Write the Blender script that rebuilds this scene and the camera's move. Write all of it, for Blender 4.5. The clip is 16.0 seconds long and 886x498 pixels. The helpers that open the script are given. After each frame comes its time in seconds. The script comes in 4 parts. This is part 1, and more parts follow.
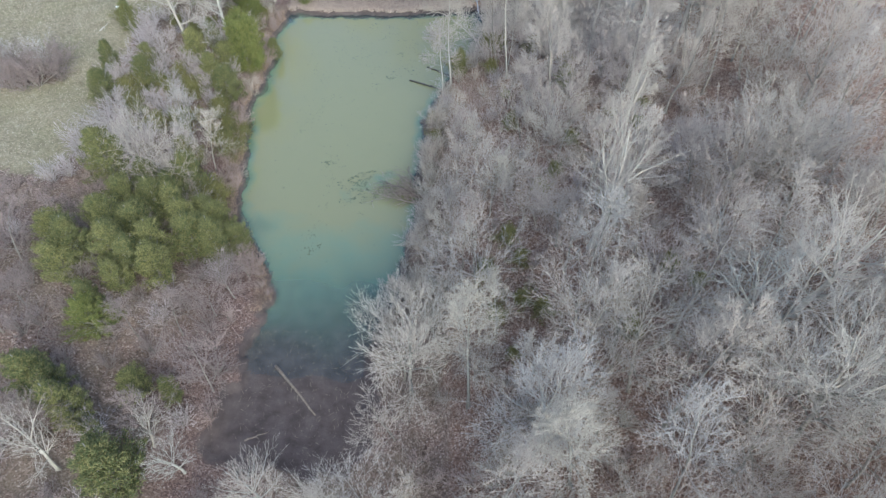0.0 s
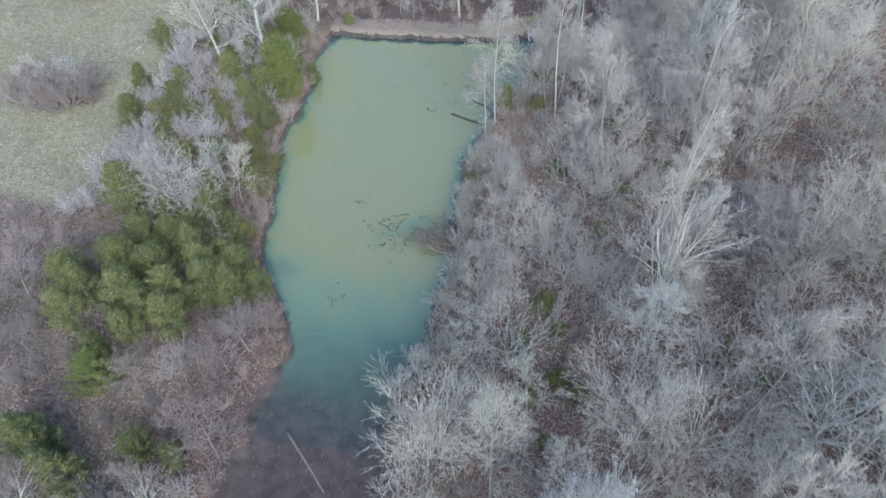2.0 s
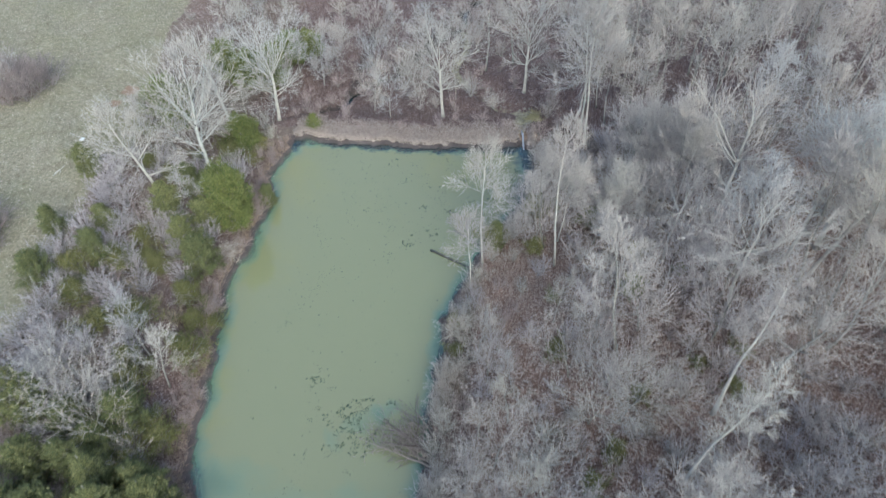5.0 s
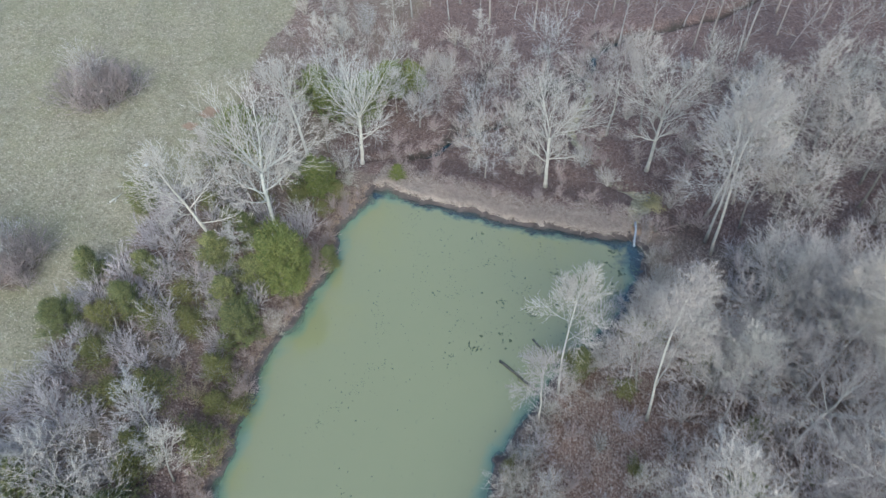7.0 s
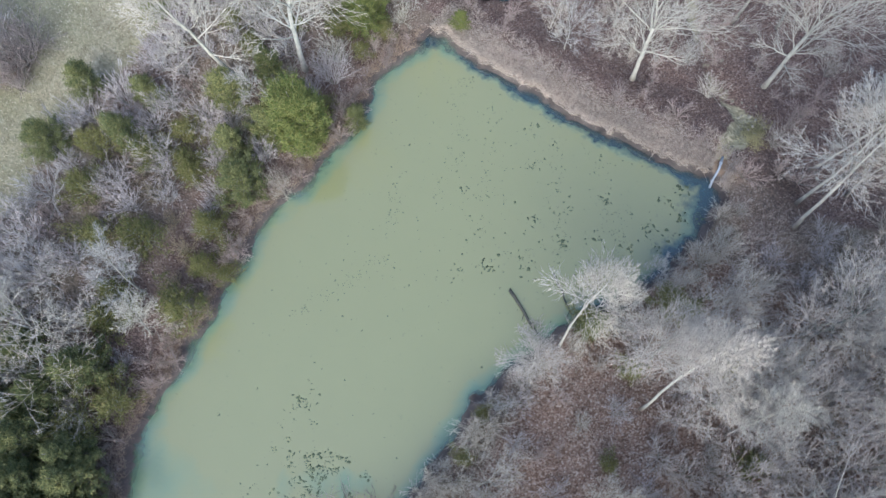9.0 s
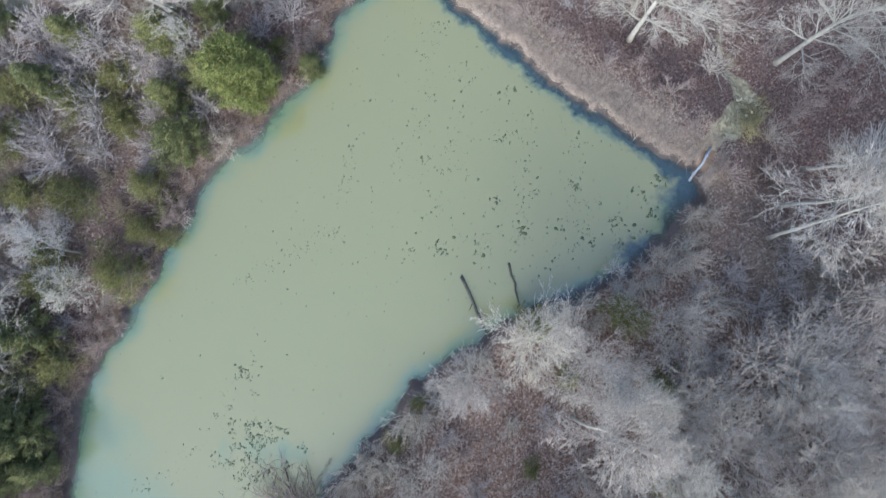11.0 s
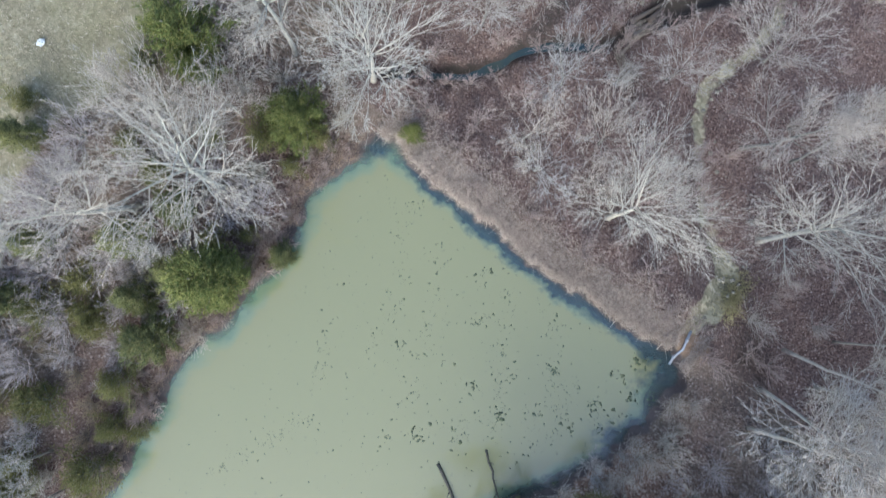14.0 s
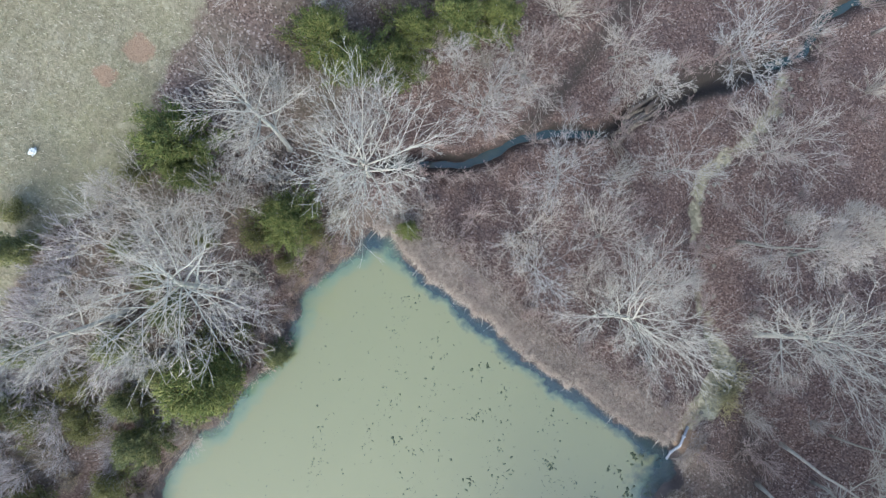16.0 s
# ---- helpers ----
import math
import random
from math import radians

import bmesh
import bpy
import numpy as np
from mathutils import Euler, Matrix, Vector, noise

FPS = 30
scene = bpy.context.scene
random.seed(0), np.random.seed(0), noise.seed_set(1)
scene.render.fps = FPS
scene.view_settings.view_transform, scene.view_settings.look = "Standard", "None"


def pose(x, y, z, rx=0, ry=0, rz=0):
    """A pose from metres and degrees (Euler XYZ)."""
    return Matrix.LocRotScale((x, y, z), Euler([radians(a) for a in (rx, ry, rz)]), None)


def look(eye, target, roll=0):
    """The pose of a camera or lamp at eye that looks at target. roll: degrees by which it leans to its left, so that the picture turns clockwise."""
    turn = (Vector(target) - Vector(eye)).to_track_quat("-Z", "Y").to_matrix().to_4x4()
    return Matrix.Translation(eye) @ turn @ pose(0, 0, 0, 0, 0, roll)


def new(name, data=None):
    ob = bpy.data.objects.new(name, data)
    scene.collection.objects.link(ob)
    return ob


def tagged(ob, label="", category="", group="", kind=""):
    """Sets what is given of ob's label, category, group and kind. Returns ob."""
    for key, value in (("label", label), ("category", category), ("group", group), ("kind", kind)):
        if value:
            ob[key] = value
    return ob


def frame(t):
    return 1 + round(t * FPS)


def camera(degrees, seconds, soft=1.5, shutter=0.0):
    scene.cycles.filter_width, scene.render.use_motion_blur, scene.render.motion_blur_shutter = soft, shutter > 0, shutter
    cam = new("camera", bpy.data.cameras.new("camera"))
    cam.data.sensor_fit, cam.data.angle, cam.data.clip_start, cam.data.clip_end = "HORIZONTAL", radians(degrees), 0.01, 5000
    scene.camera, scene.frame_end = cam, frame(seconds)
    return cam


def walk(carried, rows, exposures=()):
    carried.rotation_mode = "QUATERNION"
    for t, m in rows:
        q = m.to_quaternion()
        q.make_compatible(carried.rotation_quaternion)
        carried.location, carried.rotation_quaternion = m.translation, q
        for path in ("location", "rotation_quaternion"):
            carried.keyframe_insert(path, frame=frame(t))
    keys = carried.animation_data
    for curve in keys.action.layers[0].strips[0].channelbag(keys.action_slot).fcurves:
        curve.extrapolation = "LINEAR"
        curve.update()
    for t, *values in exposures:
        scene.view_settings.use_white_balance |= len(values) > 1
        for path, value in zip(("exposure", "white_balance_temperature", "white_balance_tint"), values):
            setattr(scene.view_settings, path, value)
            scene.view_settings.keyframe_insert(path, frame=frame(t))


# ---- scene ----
cam = camera(68.71, 16.0, 1.3, 0.5)
PATH = [
    (0.0, 0.488, 6.562, 60.183, 40.318, 1.315, 0.467),
    (0.5, 0.643, 7.852, 60.202, 40.24, 1.444, 0.514),
    (1.0, 0.755, 9.768, 60.23, 40.214, 1.553, 1.783),
    (1.5, 0.9, 12.319, 60.232, 40.221, 1.594, 1.809),
    (1.6, 0.931, 12.91, 60.232, 40.225, 1.62, 1.85),
    (1.8, 0.995, 14.15, 60.23, 40.27, 1.92, 5.2),
    (2.0, 1.061, 15.477, 60.229, 40.283, 1.935, 5.279),
    (2.5, 1.211, 19.137, 60.236, 40.291, 2.007, 5.283),
    (3.0, 1.298, 23.087, 60.256, 40.383, 2.015, 5.306),
    (3.5, 1.452, 27.211, 60.35, 40.494, 2.048, 5.361),
    (4.0, 1.493, 31.517, 60.445, 40.622, 2.029, 5.314),
    (4.5, 1.407, 35.852, 60.499, 40.811, 1.944, 5.197),
    (5.0, 1.329, 40.189, 60.561, 41.076, 1.867, 5.082),
    (5.2, 1.263, 41.932, 60.541, 41.232, 1.805, 5.04),
    (7.3, 0.067, 60.386, 58.828, 39.978, 1.998, 19.051),
    (7.5, -0.107, 62.153, 58.786, 35.374, 1.919, 18.991),
    (8.0, -0.713, 66.581, 58.725, 23.347, 1.599, 18.966),
    (8.5, -1.647, 70.908, 58.703, 20.525, 1.354, 19.042),
    (8.7, -1.98, 72.6, 58.75, 20.860, 1.069, 29.773),
    (10.8, -7.487, 89.508, 59.048, 2.915, -0.153, 37.39),
    (11.0, -7.971, 90.882, 59.068, 2.805, -0.113, 37.376),
    (11.5, -9.104, 93.774, 59.072, 2.513, -0.124, 37.328),
    (12.0, -10.21, 96.164, 59.045, 2.303, -0.145, 37.203),
    (12.5, -11.454, 98.339, 58.99, 2.101, -0.081, 37.078),
    (13.0, -13.064, 100.777, 58.878, 1.852, -0.056, 36.997),
    (13.5, -15.062, 103.651, 58.758, 1.545, -0.083, 36.941),
    (14.0, -17.246, 106.728, 58.648, 1.431, -0.129, 36.898),
    (14.5, -19.361, 109.537, 58.646, 1.479, -0.21, 36.845),
    (15.0, -20.961, 111.68, 58.643, 1.348, -0.24, 36.778),
    (15.5, -21.895, 113.086, 58.591, 1.3, -0.282, 36.756),
    (16.0, -22.445, 113.962, 58.561, 1.082, -0.305, 36.755),
]
TINT = [(0.0, 0.86, 6450, 7), (1.6, 0.88, 6300, 6), (2.0, 0.85, 5980, 4), (3.5, 0.89, 6180, 4), (5.0, 0.82, 6260, 5), (7.5, 0.77, 6170, 5), (8.0, 0.9, 6350, 6), (8.5, 1.03, 6370, 7), (11.5, 1.09, 6420, 8), (13.0, 1.03, 6500, 8), (16.0, 1.0, 6510, 6)]
walk(cam, [(t, pose(*p)) for t, *p in PATH], TINT)


# ---- light ----
world = bpy.data.worlds.new("overcast")
scene.world = world
world.use_nodes = True
wn = world.node_tree
sky = wn.nodes.new("ShaderNodeTexSky")
sky.sky_type = "NISHITA"
sky.sun_disc = False
sky.sun_elevation = radians(39)
sky.sun_rotation = radians(157)
sky.air_density, sky.dust_density, sky.ozone_density = 1.0, 2.2, 1.0
wn.links.new(sky.outputs[0], wn.nodes["Background"].inputs[0])
wn.nodes["Background"].inputs[1].default_value = 0.15
sun_data = bpy.data.lights.new("sun", "SUN")
sun_data.energy = 1.2
sun_data.angle = radians(40)
sun_data.color = (0.94, 1.0, 0.95)
sun = new("sun", sun_data)
sun.matrix_basis = look((30, -70, 62), (0, 0, 0))


# ---- materials ----
class Nodes:
    """Short hand for a node material."""

    def __init__(self, name, rough=0.9, spec=0.2):
        self.mat = bpy.data.materials.new(name)
        self.mat.use_nodes = True
        self.tree = self.mat.node_tree
        self.bsdf = self.tree.nodes["Principled BSDF"]
        self.bsdf.inputs["Roughness"].default_value = rough
        self.bsdf.inputs["Specular IOR Level"].default_value = spec
        self.place = self.tree.nodes.new("ShaderNodeNewGeometry").outputs["Position"]

    def link(self, a, b):
        self.tree.links.new(a, b)
        return self

    def put(self, socket, value):
        if isinstance(value, bpy.types.NodeSocket):
            self.tree.links.new(value, socket)
        elif isinstance(value, tuple) and len(value) == 3 and len(socket.default_value) == 4:
            socket.default_value = (*value, 1)
        else:
            socket.default_value = value

    def noise(self, scale, detail=4.0, rough=0.55, at=None):
        n = self.tree.nodes.new("ShaderNodeTexNoise")
        n.inputs["Scale"].default_value, n.inputs["Detail"].default_value, n.inputs["Roughness"].default_value = scale, detail, rough
        self.link(at or self.place, n.inputs["Vector"])
        return n.outputs["Fac"]

    def cells(self, scale):
        n = self.tree.nodes.new("ShaderNodeTexVoronoi")
        n.inputs["Scale"].default_value = scale
        self.link(self.place, n.inputs["Vector"])
        s = self.tree.nodes.new("ShaderNodeSeparateColor")
        self.link(n.outputs["Color"], s.inputs[0])
        return s.outputs[0]

    def ramp(self, fac, stops):
        r = self.tree.nodes.new("ShaderNodeValToRGB")
        while len(r.color_ramp.elements) < len(stops):
            r.color_ramp.elements.new(0.5)
        for e, (p, c) in zip(r.color_ramp.elements, stops):
            e.position = p
            e.color = (*c, 1) if isinstance(c, tuple) else (c, c, c, 1)
        self.put(r.inputs[0], fac)
        return r.outputs[0]

    def mix(self, fac, a, b, how="MIX"):
        m = self.tree.nodes.new("ShaderNodeMix")
        m.data_type, m.blend_type = "RGBA", how
        self.put(m.inputs[0], fac), self.put(m.inputs[6], a), self.put(m.inputs[7], b)
        return m.outputs[2]

    def maths(self, how, a, b=0.0, c=0.0):
        m = self.tree.nodes.new("ShaderNodeMath")
        m.operation = how
        for s, v in zip(m.inputs, (a, b, c)):
            self.put(s, v)
        return m.outputs[0]

    def attribute(self, name):
        a = self.tree.nodes.new("ShaderNodeAttribute")
        a.attribute_name = name
        return a.outputs["Fac"]

    def random(self):
        return self.tree.nodes.new("ShaderNodeObjectInfo").outputs["Random"]

    def island(self):
        return self.tree.nodes.new("ShaderNodeNewGeometry").outputs["Random Per Island"]

    def edge(self, fac, ragged, width=0.12):
        """A 0..1 zone with an uneven border."""
        v = self.maths("ADD", fac, self.maths("MULTIPLY", self.maths("SUBTRACT", ragged, 0.5), 1.1))
        return self.ramp(v, [(0.5 - width, 0.0), (0.5 + width, 1.0)])

    def bump(self, height, strength=0.4, far=0.05):
        b = self.tree.nodes.new("ShaderNodeBump")
        b.inputs["Strength"].default_value, b.inputs["Distance"].default_value = strength, far
        self.put(b.inputs["Height"], height)
        self.link(b.outputs[0], self.bsdf.inputs["Normal"])

    def colour(self, value):
        self.put(self.bsdf.inputs["Base Color"], value)
        return self.mat


def ground_material():
    n = Nodes("ground_cover", 0.95, 0.1)
    fine, mid, big = n.noise(9, 6, 0.7), n.noise(0.9, 5), n.noise(0.13, 4)
    leaf = n.cells(7)
    litter = n.ramp(leaf, [(0.0, (0.088, 0.066, 0.059)), (0.3, (0.165, 0.118, 0.104)), (0.65, (0.24, 0.175, 0.154)), (0.88, (0.315, 0.242, 0.214)), (1.0, (0.56, 0.49, 0.46))])
    litter = n.mix(n.ramp(mid, [(0.38, 0.0), (0.75, 0.55)]), litter, n.mix(fine, (0.16, 0.13, 0.122), (0.30, 0.256, 0.24)))
    litter = n.mix(n.ramp(big, [(0.4, 0.0), (0.68, 0.6)]), litter, n.mix(leaf, (0.185, 0.165, 0.125), (0.27, 0.243, 0.19)))
    red = n.ramp(n.cells(8.5), [(0.0, (0.085, 0.058, 0.054)), (0.4, (0.165, 0.116, 0.106)), (0.75, (0.24, 0.172, 0.158)), (0.94, (0.31, 0.235, 0.218)), (1.0, (0.50, 0.43, 0.41))])
    red = n.mix(n.ramp(mid, [(0.42, 0.0), (0.72, 0.5)]), red, n.mix(fine, (0.09, 0.075, 0.078), (0.22, 0.18, 0.178)))
    litter = n.mix(n.edge(n.attribute("low"), big), litter, red)
    tan = n.ramp(n.cells(8.0), [(0.0, (0.14, 0.094, 0.077)), (0.4, (0.25, 0.168, 0.137)), (0.8, (0.35, 0.25, 0.208)), (1.0, (0.56, 0.49, 0.45))])
    litter = n.mix(n.edge(n.attribute("dry"), big), litter, tan)
    tuft = n.noise(3.2, 6, 0.75)
    grass = n.ramp(tuft, [(0.3, (0.148, 0.136, 0.094)), (0.45, (0.265, 0.243, 0.178)), (0.55, (0.365, 0.336, 0.256)), (0.7, (0.485, 0.45, 0.355))])
    grass = n.mix(n.ramp(big, [(0.38, 0.0), (0.62, 0.6)]), grass, n.mix(tuft, (0.14, 0.145, 0.08), (0.40, 0.385, 0.255)))
    grass = n.mix(n.ramp(n.noise(0.45, 4), [(0.5, 0.0), (0.75, 0.6)]), grass, n.mix(leaf, (0.17, 0.148, 0.11), (0.31, 0.28, 0.22)))
    grass = n.mix(n.ramp(n.noise(1.3, 6, 0.8), [(0.46, 0.0), (0.62, 0.6)]), grass, n.mix(tuft, (0.12, 0.11, 0.075), (0.25, 0.232, 0.165)))
    grass = n.mix(n.ramp(n.noise(0.7, 6, 0.8), [(0.52, 0.0), (0.68, 0.5)]), grass, n.mix(tuft, (0.36, 0.33, 0.25), (0.58, 0.54, 0.43)))
    pale = n.ramp(n.noise(4.5, 6, 0.75), [(0.3, (0.24, 0.19, 0.168)), (0.5, (0.42, 0.355, 0.315)), (0.68, (0.58, 0.515, 0.46))])
    mud = n.mix(n.ramp(n.noise(0.6, 5), [(0.35, 0.0), (0.7, 1.0)]), (0.09, 0.075, 0.076), (0.155, 0.132, 0.13))
    mud = n.mix(n.ramp(n.noise(3.5, 4), [(0.6, 0.0), (0.75, 0.35)]), mud, (0.26, 0.23, 0.21))
    soil = n.mix(n.noise(3.5, 6, 0.7), (0.20, 0.135, 0.095), (0.47, 0.345, 0.26))
    stone = n.ramp(n.cells(3.2), [(0.0, (0.27, 0.25, 0.18)), (0.5, (0.41, 0.385, 0.285)), (1.0, (0.58, 0.54, 0.40))])
    wet_dark = n.mix(fine, (0.05, 0.045, 0.042), (0.125, 0.108, 0.10))
    c = n.mix(n.edge(n.attribute("field"), mid), litter, grass)
    c = n.mix(n.edge(n.attribute("wet_dark"), n.noise(2.4, 5, 0.7), 0.25), c, wet_dark)
    c = n.mix(n.edge(n.attribute("pale"), mid), c, pale)
    c = n.mix(n.edge(n.attribute("stone"), mid), c, stone)
    c = n.mix(n.edge(n.attribute("soil"), mid), c, soil)
    c = n.mix(n.edge(n.attribute("mud"), mid, 0.2), c, mud)
    n.bump(n.maths("ADD", leaf, fine), 0.75, 0.08)
    return n.colour(c)


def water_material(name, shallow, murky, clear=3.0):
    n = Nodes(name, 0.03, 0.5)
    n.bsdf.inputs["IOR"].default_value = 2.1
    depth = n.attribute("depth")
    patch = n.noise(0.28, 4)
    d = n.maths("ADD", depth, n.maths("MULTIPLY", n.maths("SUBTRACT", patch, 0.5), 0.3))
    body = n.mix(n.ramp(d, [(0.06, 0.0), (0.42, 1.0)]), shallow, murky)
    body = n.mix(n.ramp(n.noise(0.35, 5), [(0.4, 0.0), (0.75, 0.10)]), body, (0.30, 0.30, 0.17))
    # dark: bank shade and reflection painted into the water, plus the murky pools
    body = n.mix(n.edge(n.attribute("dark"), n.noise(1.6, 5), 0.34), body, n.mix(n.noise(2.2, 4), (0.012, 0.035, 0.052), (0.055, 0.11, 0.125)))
    n.colour(body)
    n.bump(n.noise(1.6, 3), 0.03, 0.02)
    glass = n.tree.nodes.new("ShaderNodeBsdfTransparent")
    glass.inputs[0].default_value = (0.86, 0.93, 0.93, 1)
    shine = n.tree.nodes.new("ShaderNodeBsdfGlossy")
    shine.inputs["Roughness"].default_value = 0.03
    clear_top = n.tree.nodes.new("ShaderNodeMixShader")
    clear_top.inputs[0].default_value = 0.08
    n.link(glass.outputs[0], clear_top.inputs[1]).link(shine.outputs[0], clear_top.inputs[2])
    m = n.tree.nodes.new("ShaderNodeMixShader")
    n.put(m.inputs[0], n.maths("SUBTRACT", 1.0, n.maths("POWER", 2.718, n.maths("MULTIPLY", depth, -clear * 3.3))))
    n.link(clear_top.outputs[0], m.inputs[1]).link(n.bsdf.outputs[0], m.inputs[2])
    n.link(m.outputs[0], n.tree.nodes["Material Output"].inputs["Surface"])
    return n.mat


def bark_material(name, stops, each="random", rough=0.85):
    n = Nodes(name, rough, 0.2)
    r = n.random() if each == "random" else n.island()
    c = n.ramp(r, [(i / (len(stops) - 1), s) for i, s in enumerate(stops)])
    c = n.mix(n.ramp(n.noise(2.5, 5), [(0.4, 0.0), (0.65, 0.55)]), c, n.mix(0.55, c, (0.16, 0.14, 0.12)))
    return n.colour(c)


def leaf_material(name, stops):
    n = Nodes(name, 0.7, 0.25)
    c = n.ramp(n.island(), [(i / (len(stops) - 1), s) for i, s in enumerate(stops)])
    c = n.mix(n.maths("MULTIPLY", n.random(), 0.45), c, stops[0])
    return n.colour(c)


def plain_material(name, dark, light, scale=6, rough=0.8):
    n = Nodes(name, rough, 0.3)
    f = n.noise(scale, 5)
    n.bump(f, 0.4, 0.02)
    return n.colour(n.mix(n.ramp(f, [(0.3, 0.0), (0.7, 1.0)]), dark, light))


GROUND = ground_material()
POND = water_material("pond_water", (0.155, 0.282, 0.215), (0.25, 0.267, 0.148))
CREEK = water_material("creek_water", (0.018, 0.042, 0.05), (0.028, 0.062, 0.07), 2.0)
TRUNK = bark_material("grey_bark", [(0.253, 0.244, 0.217), (0.358, 0.344, 0.315), (0.316, 0.321, 0.305), (0.442, 0.432, 0.391)])
TWIG = bark_material("grey_twigs", [(0.51, 0.47, 0.448), (0.59, 0.54, 0.492), (0.53, 0.53, 0.532), (0.64, 0.578, 0.52), (0.56, 0.54, 0.485), (0.67, 0.632, 0.59)])
WHITE = bark_material("white_bark", [(0.56, 0.557, 0.514), (0.638, 0.615, 0.563), (0.531, 0.567, 0.554)])
WHITE_TWIG = bark_material("pale_twigs", [(0.58, 0.56, 0.52), (0.66, 0.62, 0.565), (0.56, 0.60, 0.60)])
FAR = bark_material("far_twigs", [(0.37, 0.345, 0.328), (0.47, 0.425, 0.395), (0.42, 0.425, 0.43), (0.50, 0.455, 0.40)], "island")
BRUSH = bark_material("brush_stems", [(0.33, 0.255, 0.23), (0.43, 0.345, 0.315), (0.37, 0.32, 0.285), (0.50, 0.43, 0.40), (0.35, 0.265, 0.24)], "island")
TURF = bark_material("pasture_grass", [(0.36, 0.335, 0.23), (0.50, 0.465, 0.37), (0.60, 0.56, 0.48), (0.33, 0.345, 0.21)], "island")
BANKS = bark_material("bank_stems", [(0.33, 0.235, 0.19), (0.46, 0.35, 0.285), (0.52, 0.43, 0.36), (0.26, 0.185, 0.15)], "island")
TANNED = bark_material("tan_stems", [(0.52, 0.43, 0.38), (0.62, 0.53, 0.465), (0.56, 0.50, 0.45), (0.47, 0.38, 0.34)], "island")
CREST = bark_material("crest_grass", [(0.44, 0.36, 0.32), (0.62, 0.54, 0.49), (0.72, 0.65, 0.60), (0.55, 0.46, 0.41), (0.34, 0.265, 0.235)], "island")
TUSSOCK = bark_material("yellowed_grass", [(0.50, 0.45, 0.24), (0.60, 0.54, 0.32), (0.44, 0.42, 0.22)], "island")
CEDAR = leaf_material("cedar_green", [(0.092, 0.119, 0.060), (0.169, 0.195, 0.086), (0.268, 0.278, 0.121), (0.404, 0.381, 0.178)])
GOLDEN = bark_material("tan_twigs", [(0.44, 0.36, 0.25), (0.52, 0.44, 0.32), (0.40, 0.33, 0.24)])
ROSY = bark_material("rosy_twigs", [(0.46, 0.38, 0.37), (0.53, 0.43, 0.41), (0.42, 0.355, 0.345)])
LILAC = bark_material("lilac_twigs", [(0.55, 0.51, 0.535), (0.62, 0.57, 0.58), (0.51, 0.485, 0.49)])
DUSKY = bark_material("dusky_twigs", [(0.34, 0.29, 0.285), (0.40, 0.34, 0.335), (0.30, 0.26, 0.26)])
PINKISH = bark_material("pinkish_twigs", [(0.60, 0.545, 0.525), (0.68, 0.61, 0.58), (0.56, 0.52, 0.51)])
BRIGHT = leaf_material("bright_cedar", [(0.095, 0.132, 0.047), (0.171, 0.213, 0.071), (0.258, 0.281, 0.098), (0.353, 0.348, 0.136)])
OLIVE = leaf_material("olive_leaves", [(0.110, 0.127, 0.052), (0.191, 0.201, 0.078), (0.291, 0.281, 0.113), (0.344, 0.303, 0.155)])
DEBRIS = plain_material("wet_leaves", (0.065, 0.092, 0.058), (0.15, 0.178, 0.11), 5)
WOOD = plain_material("weathered_wood", (0.16, 0.13, 0.11), (0.36, 0.32, 0.28), 5)
WETWOOD = plain_material("wet_wood", (0.05, 0.06, 0.055), (0.13, 0.12, 0.10), 5)
STICK = bark_material("dead_sticks", [(0.13, 0.105, 0.095), (0.25, 0.21, 0.19), (0.38, 0.33, 0.30)])
PIPE = plain_material("grey_plastic", (0.35, 0.39, 0.47), (0.47, 0.52, 0.60), 4, 0.45)
LITTER = plain_material("white_plastic", (0.6, 0.66, 0.7), (0.8, 0.84, 0.86), 4, 0.5)
ROCK = plain_material("creek_stone", (0.16, 0.15, 0.13), (0.38, 0.36, 0.31), 5)


# ---- the plan ----
SHORE_EAST = [(-25.9, 112.3), (-15.8, 112.1), (-10.8, 111.6), (-0.7, 112.3), (4.6, 112.8), (6.3, 111.2), (6.0, 106.6), (4.9, 101.9), (2.3, 95.6),
              (-0.2, 93.2), (-1.5, 89.5), (-4.2, 81.5), (-3.9, 78.0), (-4.6, 71.0), (-3.9, 66.5), (-5.6, 58.8), (-6.2, 55.0), (-5.7, 51.3), (-8.9, 44.8), (-9.5, 38.0)]
SHORE_WEST = [(-8.4, 33.5), (-11.0, 30.4), (-19.2, 30.4), (-23.3, 33.0), (-23.5, 38.0), (-21.4, 46.0), (-20.7, 50.5), (-22.2, 54.2), (-25.4, 59.0),
              (-27.9, 63.5), (-28.7, 71.0), (-29.9, 81.0), (-30.9, 84.6), (-29.5, 94.2), (-29.3, 99.9), (-30.6, 104.5), (-30.0, 108.0), (-28.9, 110.4), (-29.2, 112.6), (-27.4, 113.0)]
SHORE = np.array(SHORE_EAST + SHORE_WEST)
CREEK_LINE = np.array([(-31.5, 118.5), (-28.0, 121.4), (-26.2, 122.6), (-24.3, 125.5), (-23.6, 127.6), (-21.1, 130.3), (-17.8, 132.5), (-14.7, 138.5), (-11.8, 143.2), (-8.3, 147.9), (-6.3, 150.8), (-6.9, 154.6), (-5.3, 158.1), (-2.5, 161.5), (6, 167), (20, 176)])
